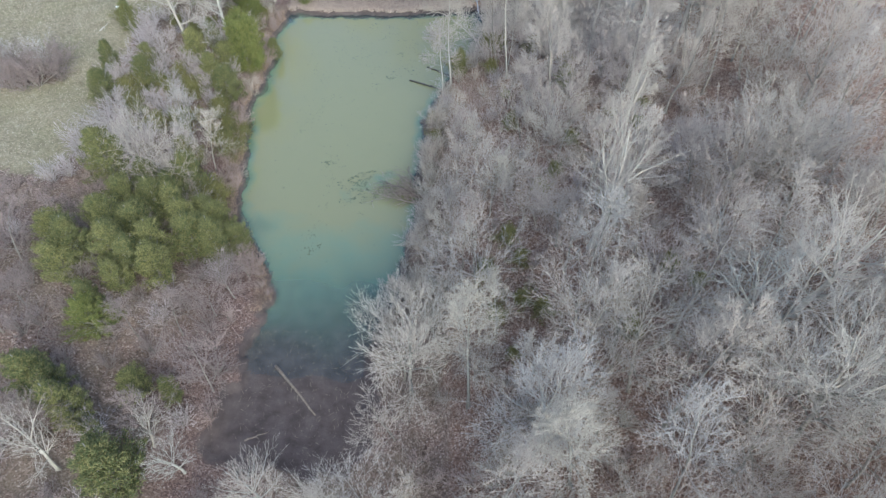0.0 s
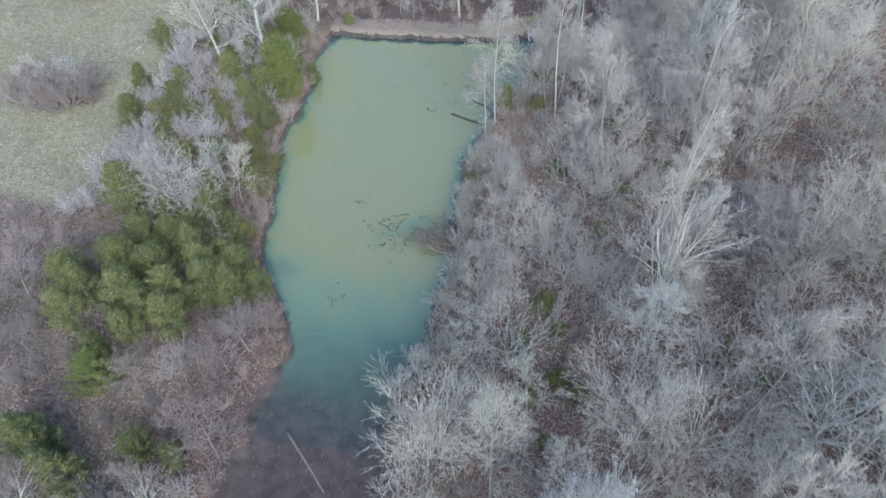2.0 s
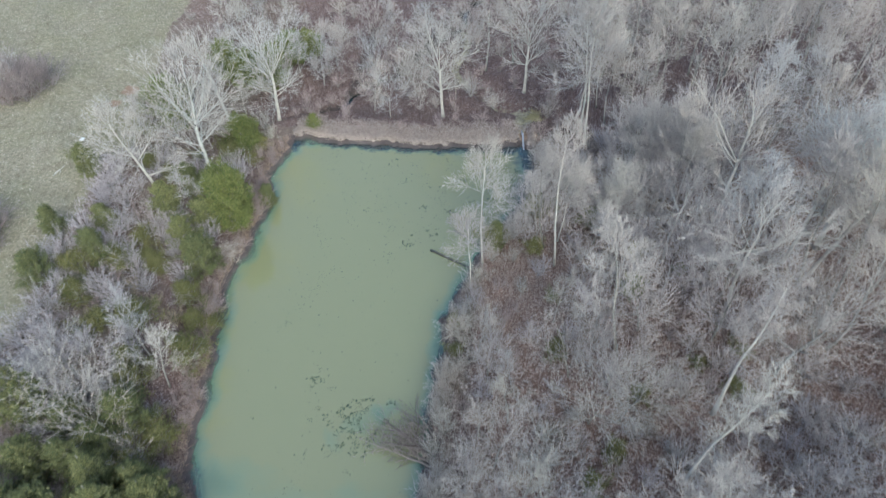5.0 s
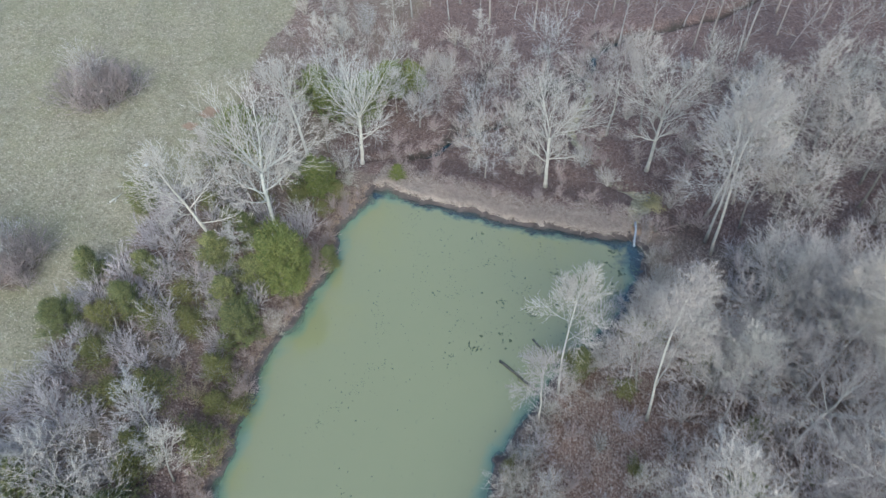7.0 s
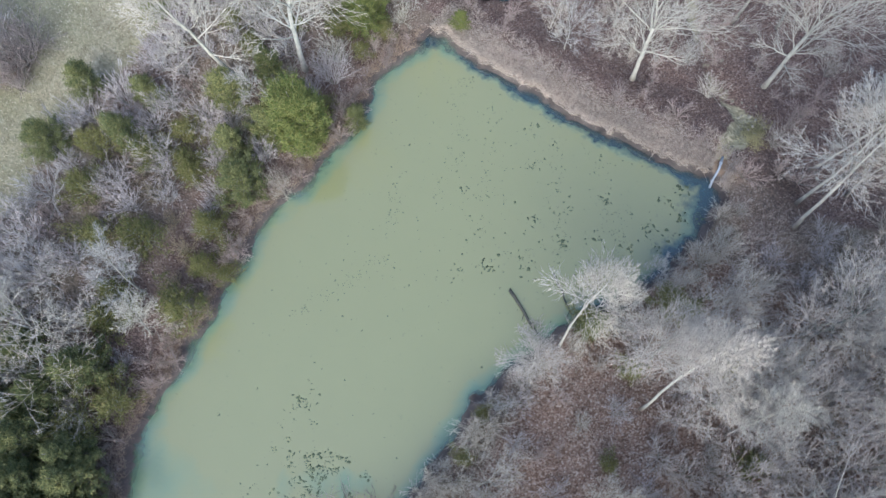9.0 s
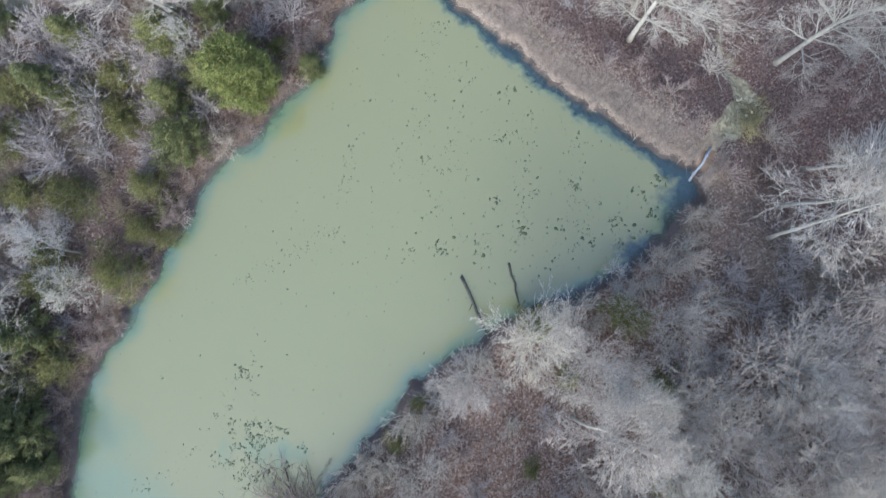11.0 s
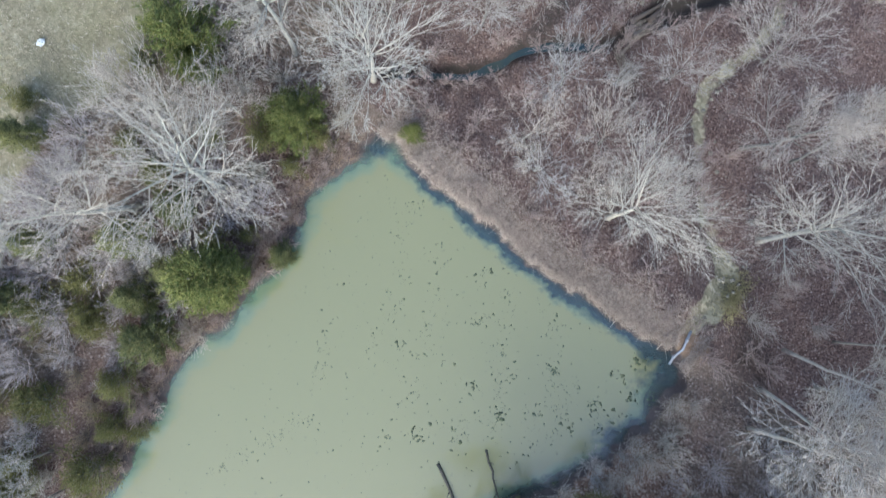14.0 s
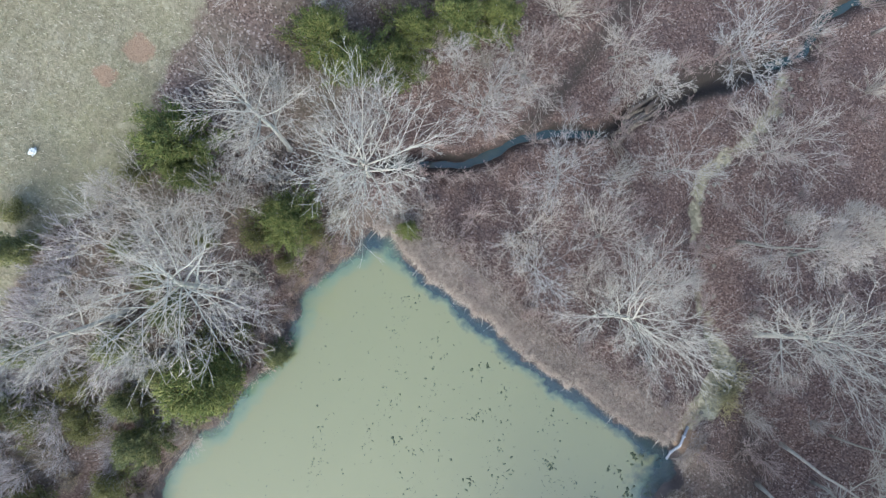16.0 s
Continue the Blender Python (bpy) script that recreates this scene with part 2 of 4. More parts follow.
SPILL_LINE = np.array([(4.3, 113.8), (3.9, 116.2), (4.5, 119.1), (4.8, 121.4), (3.5, 123.2), (0.4, 125.0), (-3.6, 129.4), (-6.1, 132.5), (-7.3, 135.2), (-6.6, 137.7), (-5.6, 140.7), (-5.7, 144.7), (-6.6, 147.8)])
TRAIL_LINE = np.array([(-22.5, 147.0), (-22.9, 134.3), (-23.3, 129.0)])


def smooth(v):
    v = np.clip(v, 0, 1)
    return v * v * (3 - 2 * v)


def to_line(x, y, line, closed=False):
    """Distance from points to a line of points."""
    best = np.full(np.shape(x), 1e9)
    ends = np.roll(line, -1, 0) if closed else line[1:]
    for (ax, ay), (bx, by) in zip(line, ends):
        dx, dy = bx - ax, by - ay
        s = np.clip(((x - ax) * dx + (y - ay) * dy) / (dx * dx + dy * dy), 0, 1)
        best = np.minimum(best, np.hypot(x - ax - s * dx, y - ay - s * dy))
    return best


def ripple(x, y):
    """A cheap smooth unevenness, about -1 to 1."""
    return (np.sin(x * 0.61 + 1.3 * np.sin(y * 0.37)) + np.sin(y * 0.53 + 1.7 * np.sin(x * 0.29 + 2)) + np.sin((x + y) * 1.17 + 1.1 * np.sin(x * 0.83))) / 3


def shore(x, y):
    """Signed distance from the waterline, positive on land."""
    inside = np.zeros(np.shape(x), bool)
    for (ax, ay), (bx, by) in zip(SHORE, np.roll(SHORE, -1, 0)):
        if ay != by:
            inside ^= ((ay > y) != (by > y)) & (x < (bx - ax) * (y - ay) / (by - ay) + ax)
    d = to_line(x, y, SHORE, True)
    loose = 1.3 * ripple(x * 0.75 + 3, y * 0.75) * (1 - smooth((y - 40) / 12))
    return np.where(inside, -d, d) + loose + 0.42 * ripple(x * 2.1, y * 2.1) + 0.22 * ripple(x * 5.3 + 9, y * 5.1)


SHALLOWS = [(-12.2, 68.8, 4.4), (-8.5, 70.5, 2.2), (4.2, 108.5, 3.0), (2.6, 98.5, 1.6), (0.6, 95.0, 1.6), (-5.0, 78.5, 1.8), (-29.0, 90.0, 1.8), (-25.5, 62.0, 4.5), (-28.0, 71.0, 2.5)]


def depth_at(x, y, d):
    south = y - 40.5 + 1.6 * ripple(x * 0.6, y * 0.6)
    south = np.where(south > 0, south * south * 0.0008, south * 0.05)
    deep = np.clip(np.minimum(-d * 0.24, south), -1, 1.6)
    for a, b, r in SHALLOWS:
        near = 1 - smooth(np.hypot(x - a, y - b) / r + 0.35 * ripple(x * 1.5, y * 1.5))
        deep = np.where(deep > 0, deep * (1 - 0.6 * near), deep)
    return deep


def height(x, y):
    x, y = np.asarray(x, float), np.asarray(y, float)
    d = shore(x, y)
    west = np.maximum(-30 - x, 0)
    hw = 0.7 + 7.0 * smooth(np.where(y > 108, west, np.maximum(d, 0)) / 22) + 0.015 * np.maximum(west - 22, 0)
    east = np.maximum(x - 5, 0)
    he = 0.5 + np.minimum(np.where(y > 108, east, np.maximum(d, 0)), 45) * 0.27 - 2.2 * smooth((y - 114) / 8)
    hn = 0.9 - 3.1 * smooth((d - 3) / 9) + 0.04 * np.maximum(y - 160, 0)
    hs = 0.25 + 0.07 * np.maximum(d, 0)
    mid = -17 + 0.08 * (y - 70)
    e = smooth((x - mid) / 14 + 0.5)
    side = hw * (1 - e) + he * e
    n = smooth((y - 109) / 5) * smooth((x + 44) / 15) * (1 - smooth((x - 7) / 16))
    s = smooth((36 - y) / 8) * smooth((x + 34) / 10) * (1 - smooth((x + 6) / 10))
    land = side * (1 - n) * (1 - s) + hn * n + hs * s
    land = land * np.minimum(0.5 + np.maximum(d, 0) / 0.7, 1) + 0.35 * ripple(x * 0.5, y * 0.5) * smooth(d / 6)
    bed_near = 1 - smooth((to_line(x, y, CREEK_LINE) - 0.1) / (1.35 + 0.65 * ripple(x * 1.9, y * 1.9)))
    land = land * (1 - bed_near) - 3.62 * bed_near - 0.7 * (1 - smooth(to_line(x, y, SPILL_LINE) / 1.6)) * smooth((y - 113.5) / 2)
    bed = -depth_at(x, y, d) * 1.0 - 0.02
    bed = np.maximum(bed, -1.7)
    return np.where(d < 0, np.minimum(bed, 0.10 + 0.04 * ripple(x, y)), np.maximum(land, 0.06) if np.ndim(land) == 0 else np.where((y < 112) & (d < 25), np.maximum(land, 0.06), land))


def tri_mesh(name, verts, tris, material, smooth_shade=False):
    me = bpy.data.meshes.new(name)
    verts, tris = np.asarray(verts, np.float32), np.asarray(tris, np.int32)
    me.vertices.add(len(verts))
    me.vertices.foreach_set("co", verts.ravel())
    me.loops.add(tris.size)
    me.loops.foreach_set("vertex_index", tris.ravel())
    me.polygons.add(len(tris))
    me.polygons.foreach_set("loop_start", np.arange(0, tris.size, 3, dtype=np.int32))
    me.update(calc_edges=True)
    me.materials.append(material)
    if smooth_shade:
        me.polygons.foreach_set("use_smooth", np.ones(len(tris), bool))
    return me


def grid_mesh(name, xs, ys, z, material, keep=None):
    X, Y = np.meshgrid(xs, ys)
    Z = z(X.ravel(), Y.ravel())
    verts = np.stack([X.ravel(), Y.ravel(), Z], 1)
    i = (np.arange(len(ys) - 1)[:, None] * len(xs) + np.arange(len(xs) - 1)).ravel()
    w = len(xs)
    tris = np.concatenate([np.stack([i, i + 1, i + w + 1], 1), np.stack([i, i + w + 1, i + w], 1)])
    if keep is not None:
        ok = keep(verts[:, 0], verts[:, 1])
        tris = tris[ok[tris].all(1)]
    return tri_mesh(name, verts, tris, material, True), verts


def set_values(me, name, values):
    a = me.attributes.new(name, "FLOAT", "POINT")
    a.data.foreach_set("value", np.asarray(values, np.float32))


def field_zone(x, y):
    """1 in the pasture, 0 in the woods."""
    border = -48 + 1.3 * ripple(x * 0.4, y * 0.35) - 0.12 * np.maximum(y - 105, 0)
    open_ = smooth((border - x) / 3 + 0.5) * smooth((y - 63 + 0.25 * (x + 50)) / 5 + 0.5)
    for a, b, r in ((-59.5, 83.5, 5.5), (-68.5, 111.5, 4.5)):
        open_ = open_ * smooth((np.hypot(x - a, (y - b) * 1.5) + ripple(x, y)) / r - 0.3)
    return open_


far_out = np.array([8, 20, 45, 90, 180, 400, 900, 2200])
xs = np.concatenate([-115 - far_out[::-1], np.arange(-115, -36, 1.0), np.arange(-36, 10, 0.5), np.arange(10, 105.1, 1.0), 105 + far_out])
ys = np.concatenate([-25 - far_out[::-1], np.arange(-25, 28, 1.0), np.arange(28, 162, 0.5), np.arange(162, 205.1, 1.0), 205 + far_out])
ground_data, gv = grid_mesh("ground", xs, ys, height, GROUND)
gx, gy = gv[:, 0], gv[:, 1]
gd = shore(gx, gy)
set_values(ground_data, "field", field_zone(gx, gy))
# mud of bed and flat; past y 55 also paints shade under the bank
set_values(ground_data, "mud", 1 - smooth((gd + np.where(gy < 55, 0.3, 0.0) + 0.6 * ripple(gx * 1.3, gy * 1.3) * (gy < 55)) / (0.8 + 1.6 * (gy < 55))))
north = smooth((gy - 110) / 2) * smooth((gx + 28) / 3) * (1 - smooth((gx - 4) / 2))
set_values(ground_data, "pale", north * 0.75 * (1 - smooth((gd - 0.5 + ripple(gx, gy)) / 4.5)))
creek_d, spill_d = to_line(gx, gy, CREEK_LINE), to_line(gx, gy, SPILL_LINE)
# last term: a darker round patch of floor east of the spillway
# wet creek and trail; shade of the dry channel is painted in with them
set_values(ground_data, "wet_dark", np.maximum(0.85 - 0.85 * smooth((creek_d - 0.2 + 0.35 * ripple(gx * 1.7, gy * 1.7)) / 1.2), np.maximum(np.maximum(0.62 * (1 - smooth((to_line(gx, gy, TRAIL_LINE) - 0.3) / 1.8)), 0.75 * (1 - smooth((to_line(gx, gy, CREEK_LINE[7:10]) - 0.8 + 0.5 * ripple(gx, gy)) / 1.6))), 0.5 * (1 - smooth((np.hypot(gx - 10.5, (gy - 114.5) * 0.8) + 1.5 * ripple(gx, gy)) / 8)) * (gd > 0.5))))
set_values(ground_data, "stone", (1 - smooth((spill_d - np.where((gy > 116.5) & (gy < 123.5), 0.85, 0.45) + 0.3 * ripple(gx * 1.3, gy * 1.3)) / 0.7)) * (gy > 114.5) * np.where(gy < 124, 0.9, np.where(gx < -4, 0.62, 0.42)))
spots = ((-51.6, 113.2, 1.3), (-52.3, 109.9, 1.0), (5.0, 114.2, 1.5))
bare = 0.8 * (gd > 0.05) * (1 - smooth((gd - 0.35) / 0.8)) * (gx < -18) * (gy > 50) * (gy < 106) * smooth(ripple(gx * 0.6, gy * 0.9) + 0.6)
set_values(ground_data, "soil", np.maximum(bare, np.max([1 - smooth((np.hypot(gx - a, gy - b) - 0.4 * r) / r) for a, b, r in spots], 0)))
set_values(ground_data, "low", np.maximum(smooth((gy - 113) / 3) * smooth((gx + 40) / 6), 0.72 * (gx < -18) * (gy > 24) * (gy < 108) * (1 - smooth((gd - 4) / 9))))
set_values(ground_data, "dry", smooth((gx + 3) / 5) * smooth((111 - gy) / 12))
tagged(new("ground", ground_data), "leaf-littered woodland floor, pasture and muddy banks", "ground", kind="structure")

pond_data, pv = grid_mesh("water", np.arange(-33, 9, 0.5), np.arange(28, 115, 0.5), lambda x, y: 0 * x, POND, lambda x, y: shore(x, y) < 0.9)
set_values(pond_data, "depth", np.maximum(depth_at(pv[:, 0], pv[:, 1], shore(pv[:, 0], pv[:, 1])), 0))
px, py = pv[:, 0], pv[:, 1]
off = -shore(px, py)
# band hugging each bank, whose shade and reflection go into the water colour
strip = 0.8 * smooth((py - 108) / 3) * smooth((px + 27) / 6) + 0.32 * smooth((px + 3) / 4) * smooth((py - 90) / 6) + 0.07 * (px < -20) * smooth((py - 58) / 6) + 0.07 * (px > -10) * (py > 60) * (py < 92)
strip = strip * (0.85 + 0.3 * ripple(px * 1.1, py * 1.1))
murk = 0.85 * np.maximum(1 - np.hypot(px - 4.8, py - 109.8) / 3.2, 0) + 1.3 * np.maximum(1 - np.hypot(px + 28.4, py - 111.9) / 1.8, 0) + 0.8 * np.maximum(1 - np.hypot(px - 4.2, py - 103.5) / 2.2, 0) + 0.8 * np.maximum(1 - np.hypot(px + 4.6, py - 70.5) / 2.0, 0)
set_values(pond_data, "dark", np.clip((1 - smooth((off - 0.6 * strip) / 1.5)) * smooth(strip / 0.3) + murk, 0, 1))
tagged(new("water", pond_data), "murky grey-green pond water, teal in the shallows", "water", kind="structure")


creek_data, cv = grid_mesh("creek_water", np.arange(-50, 24, 0.3), np.arange(112, 178, 0.3), lambda x, y: 0 * x - 3.42, CREEK,
                           lambda x, y: (to_line(x, y, CREEK_LINE) < 1.1) & ((y < 133.0) | (y > 147.5)))
set_values(creek_data, "dark", 0 * cv[:, 0])
set_values(creek_data, "depth", np.clip(1 - to_line(cv[:, 0], cv[:, 1], CREEK_LINE), 0, 1))
tagged(new("creek_water", creek_data), "dark blue-grey water in a woodland creek", "water", kind="structure")


# ---- trees ----
class Growth:
    """Collects tapered limbs and twigs as triangles."""

    def __init__(self):
        self.v, self.f, self.count = [], [], 0

    def add(self, v, f):
        self.v.append(v), self.f.append(f + self.count)
        self.count += len(v)

    def tube(self, pts, radii, sides):
        pts = np.asarray(pts, float)
        k = len(pts)
        t = np.gradient(pts, axis=0)
        t /= np.linalg.norm(t, axis=1)[:, None] + 1e-9
        u = np.cross(t, (0.31, 0.95, 0.05))
        u /= np.linalg.norm(u, axis=1)[:, None] + 1e-9
        w = np.cross(t, u)
        a = np.arange(sides) * 2 * math.pi / sides
        ring = u[:, None] * np.cos(a)[None, :, None] + w[:, None] * np.sin(a)[None, :, None]
        v = (pts[:, None] + ring * np.asarray(radii)[:, None, None]).reshape(-1, 3)
        i = (np.arange(k - 1)[:, None] * sides + np.arange(sides)).ravel()
        j = (np.arange(k - 1)[:, None] * sides + (np.arange(sides) + 1) % sides).ravel()
        f = np.concatenate([np.stack([i, j, j + sides], 1), np.stack([i, j + sides, i + sides], 1)])
        if sides == 3:
            self.add(v, f)
            return
        caps = [[0, s + 1, s] for s in range(1, sides - 1)] + [[(k - 1) * sides, (k - 1) * sides + s, (k - 1) * sides + s + 1] for s in range(1, sides - 1)]
        self.add(v, np.concatenate([f, np.array(caps)]))

    def cones(self, base, tip, radius):
        """Three-sided spikes, one a row."""
        base, tip, radius = np.asarray(base), np.asarray(tip), np.asarray(radius)
        t = tip - base
        t = t / (np.linalg.norm(t, axis=1)[:, None] + 1e-9)
        u = np.cross(t, (0.31, 0.95, 0.05))
        u /= np.linalg.norm(u, axis=1)[:, None] + 1e-9
        w = np.cross(t, u)
        v = np.empty((len(base), 4, 3))
        for s in range(3):
            a = s * 2 * math.pi / 3
            v[:, s] = base + (u * math.cos(a) + w * math.sin(a)) * radius[:, None]
        v[:, 3] = tip
        o = np.arange(len(base))[:, None] * 4
        f = np.concatenate([o + np.array([[0, 1, 3]]), o + np.array([[1, 2, 3]]), o + np.array([[2, 0, 3]])])
        self.add(v.reshape(-1, 3), f)

    def arrays(self):
        return np.concatenate(self.v), np.concatenate(self.f)

    def mesh(self, name, material, smooth_shade=False):
        return tri_mesh(name, *self.arrays(), material, smooth_shade)


def unit(v):
    return v / (np.linalg.norm(v) + 1e-9)


def limb_path(rng, start, way, length, steps, lift, wild):
    pts, way = [start], unit(way)
    for _ in range(steps):
        way = unit(way + np.array([0, 0, lift]) + rng.normal(0, wild, 3))
        pts.append(pts[-1] + way * length / steps)
    return np.array(pts)


def ramify(rng, wood, twigs, start, way, length, radius, counts, per, lift=0.07, wild=0.09, angle=0.66):
    """A long tapering limb with side branches all along it, down to fine twigs."""
    steps = 3 + len(counts)
    path = limb_path(rng, start, way, length, steps, lift, wild)
    radii = np.linspace(radius, max(radius * 0.25, 0.012), steps + 1)
    (wood if radius > 0.045 else twigs).tube(path, radii, 5 if radius > 0.06 else 3)
    if not counts:
        s = rng.uniform(0.1, 1.0, per) * steps * 0.999
        j = s.astype(int)
        base = path[j] + (path[j + 1] - path[j]) * (s - j)[:, None]
        out = unit(path[-1] - path[0]) * 0.95 + rng.normal(0, 0.42, (per, 3)) + np.array([0, 0, 0.1])
        out /= np.linalg.norm(out, axis=1)[:, None]
        twigs.cones(base, base + out * (rng.uniform(0.4, 1.0, per) * (0.3 + 0.4 * length))[:, None], rng.uniform(0.01, 0.019, per))
        return
    turn = rng.uniform(0, 6.28)
    for k in range(counts[0]):
        s = 0.16 + 0.82 * (k + rng.uniform(0.1, 0.9)) / counts[0]
        q = min(s, 0.999) * steps
        j = int(q)
        ahead = unit(path[j + 1] - path[j])
        side = unit(np.cross(ahead, (0.25, 0.13, 1.0)))
        other = np.cross(ahead, side)
        a = turn + k * 2.4 + rng.normal(0, 0.35)
        w = ahead + (side * math.cos(a) + other * math.sin(a)) * math.tan(angle * rng.uniform(0.65, 1.3))
        ramify(rng, wood, twigs, path[j] + (path[j + 1] - path[j]) * (q - j), w, length * (0.74 - 0.4 * s) * rng.uniform(0.75, 1.2), max(radii[j] * rng.uniform(0.45, 0.7), 0.016), counts[1:], per, lift, wild * 1.15, angle)
    ramify(rng, wood, twigs, path[-1], path[-1] - path[-2], length * 0.28, radii[-1], (), per, lift, wild, angle)


def bare_tree(seed, tall, spread, limbs, per, last=3, first=0.35, thick=0.2, lean=0.05, wild=0.09, crotch=None, angle=0.66):
    """A leafless tree: an upright trunk, or one that divides into rising limbs at crotch of its height."""
    rng = np.random.default_rng(seed)
    wood, twigs = Growth(), Growth()
    top = tall * (crotch or 0.84)
    trunk = limb_path(rng, np.array([0, 0, -0.2]), np.array([rng.normal(0, lean), rng.normal(0, lean), 1]), top, 8, 0.05, 0.05)
    radii = thick * (1 - np.linspace(0, 1, 9) ** 0.8 * (0.8 if not crotch else 0.4))
    radii[0] *= 1.35
    wood.tube(trunk, radii, 7)
    counts = {1: (6,), 2: (7, 4), 3: (8, 6)}[last]
    for i in range(limbs):
        s = first + (1 - first) * ((i + 0.5) / limbs) ** 0.8
        high = bool(crotch) and i >= limbs * 0.35
        if high:
            s = rng.uniform(0.86, 1.0)
        q = min(s, 0.999) * 8
        j = int(q)
        start = trunk[j] + (trunk[j + 1] - trunk[j]) * (q - j)
        turn = i * 2.4 + rng.normal(0, 0.3)
        up = (s - first) / (1 - first)
        rise = math.radians(rng.uniform(25, 68) if high else 22 + 38 * up + rng.normal(0, 7))
        reach = (max(spread * 0.95, (tall - top) * 0.85) if high else spread * (0.98 - 0.4 * up)) * rng.uniform(0.8, 1.12)
        way = np.array([math.cos(turn) * math.cos(rise), math.sin(turn) * math.cos(rise), math.sin(rise)])
        ramify(rng, wood, twigs, start, way, reach, max(radii[j] * rng.uniform(0.36, 0.52), 0.035), counts, per, 0.06, wild, angle)
    ramify(rng, wood, twigs, trunk[-1], trunk[-1] - trunk[-2], (tall - top) * 0.85, radii[-1] * 0.8, counts, per, 0.05, wild, angle)
    return wood, twigs


def bush(seed, tall, spread, stems, per):
    """A clump of many thin stems that fan out from one foot."""
    rng = np.random.default_rng(seed)
    wood, twigs = Growth(), Growth()
    for i in range(stems * 2):
        turn, out = i * 2.4 + rng.normal(0, 0.3), spread / tall * rng.uniform(0.1, 1.25)
        ramify(rng, wood, twigs, np.array([math.cos(turn) * 0.12, math.sin(turn) * 0.12, -0.1]), np.array([math.cos(turn) * out, math.sin(turn) * out, 1]), tall * rng.uniform(0.5, 0.85), rng.uniform(0.035, 0.055), (6,), per, 0.02, 0.12, 0.6)
    return wood, twigs


def cedar_growth(seed, tall, wide, plumes=96, sprays=96, low=0.06, size=0.2, ragged=0.38, fluff=0.21, blunt=2.2):
    """An evergreen of feathery plumes that rise outward from the trunk."""
    rng = np.random.default_rng(seed)
    wood, leaves = Growth(), Growth()
    trunk = limb_path(rng, np.array([0, 0, -0.2]), np.array([0, 0, 1.0]), tall * 0.9, 6, 0.1, 0.05)
    wood.tube(trunk, np.linspace(0.02 * tall + 0.03, 0.03, 7), 6)
    lump = rng.uniform(0, 6.28, 3)
    for k in range(plumes):
        s = low + (1 - low) * (k + rng.random()) / plumes
        turn = k * 2.4 + rng.normal(0, 0.25)
        swell = 1 + ragged * (math.sin(turn * 2 + lump[0]) * 0.5 + math.sin(turn * 3 + s * 7 + lump[1]) * 0.5)
        reach = wide * (1 - s ** blunt) ** (1.76 / blunt) * min(1, 0.55 + s * 2.2) * swell * rng.uniform(0.75, 1.12) + 0.25
        rise = 0.25 + 1.1 * s + rng.normal(0, 0.12)
        way = np.array([math.cos(turn), math.sin(turn), rise])
        q = min(s * 0.9, 0.89) * 6
        i = int(q)
        start = trunk[i] + (trunk[i + 1] - trunk[i]) * (q - i)
        start = start - np.array([0, 0, min(reach * 0.3, start[2] * 0.5)])
        path = limb_path(rng, start, way, reach * math.sqrt(1 + rise * rise * 0.4), 3, 0.1, 0.08)
        wood.cones(path[:1], path[-1:], np.array([0.045]))
        n = sprays
        t = rng.uniform(0.2, 1.05, n) ** 0.7 * 3
        j = np.clip(t.astype(int), 0, 2)
        at = path[j] + (path[j + 1] - path[j]) * (t - j)[:, None]
        out = unit(path[-1] - path[0]) * 0.7 + rng.normal(0, 0.5, (n, 3)) + np.array([0, 0, 0.3])
        out /= np.linalg.norm(out, axis=1)[:, None]
        at = at + rng.normal(0, fluff, (n, 3)) * (1.2 - t / 6)[:, None]
        long = size * rng.uniform(0.6, 1.5, n)
        leaves.cones(at - out * long[:, None] * 0.3, at + out * long[:, None], long * rng.uniform(0.13, 0.22, n))
    return wood, leaves


def kinds(name, made, bark, leaf, crown="crown"):
    return [(wood.mesh("trunk", bark, True), crownwork.mesh(crown, leaf)) for wood, crownwork in made]


PLANTED = []


def plant(name, forms, x, y, size=1.0, turn=0.0, tip=(0, 0), label="", category="tree", group="", k=0, parts=("trunk", "crown")):
    root = new(name)
    root.matrix_basis = pose(x, y, float(height(x, y)) - 0.05, tip[0], tip[1], turn) @ Matrix.Diagonal((size, size, size, 1))
    for part_name, me in zip(parts, forms[k % len(forms)]):
        new(part_name, me).parent = root
    PLANTED.append((x, y))
    return tagged(root, label, category, group)


rng = np.random.default_rng(5)
SYCAMORE = kinds("sycamore", [bare_tree(11, 20, 5.8, 13, 4, 3, 0.4, 0.32, 0.05, 0.09, 0.52), bare_tree(12, 19, 5.4, 12, 4, 3, 0.42, 0.31, 0.08, 0.1, 0.5),
                              bare_tree(13, 19, 5.0, 13, 4, 3, 0.38, 0.29, 0.06, 0.09, 0.62), bare_tree(14, 18, 5.8, 14, 4, 3, 0.3, 0.3, 0.08, 0.09)], WHITE, WHITE_TWIG)
NARROW = kinds("narrow", [bare_tree(15, 20, 3.7, 12, 4, 3, 0.42, 0.24, 0.05, 0.09, 0.55), bare_tree(16, 19, 3.4, 12, 4, 3, 0.4, 0.23, 0.06, 0.1, 0.62), bare_tree(19, 20, 3.3, 13, 4, 3, 0.42, 0.22, 0.05, 0.09)], WHITE, TWIG)
VASE = kinds("vase", [bare_tree(17, 17, 5.6, 9, 4, 2, 0.35, 0.36, 0.05, 0.11, 0.42), bare_tree(18, 16, 5.8, 9, 4, 2, 0.35, 0.36, 0.06, 0.11, 0.4)], WHITE, WHITE_TWIG)
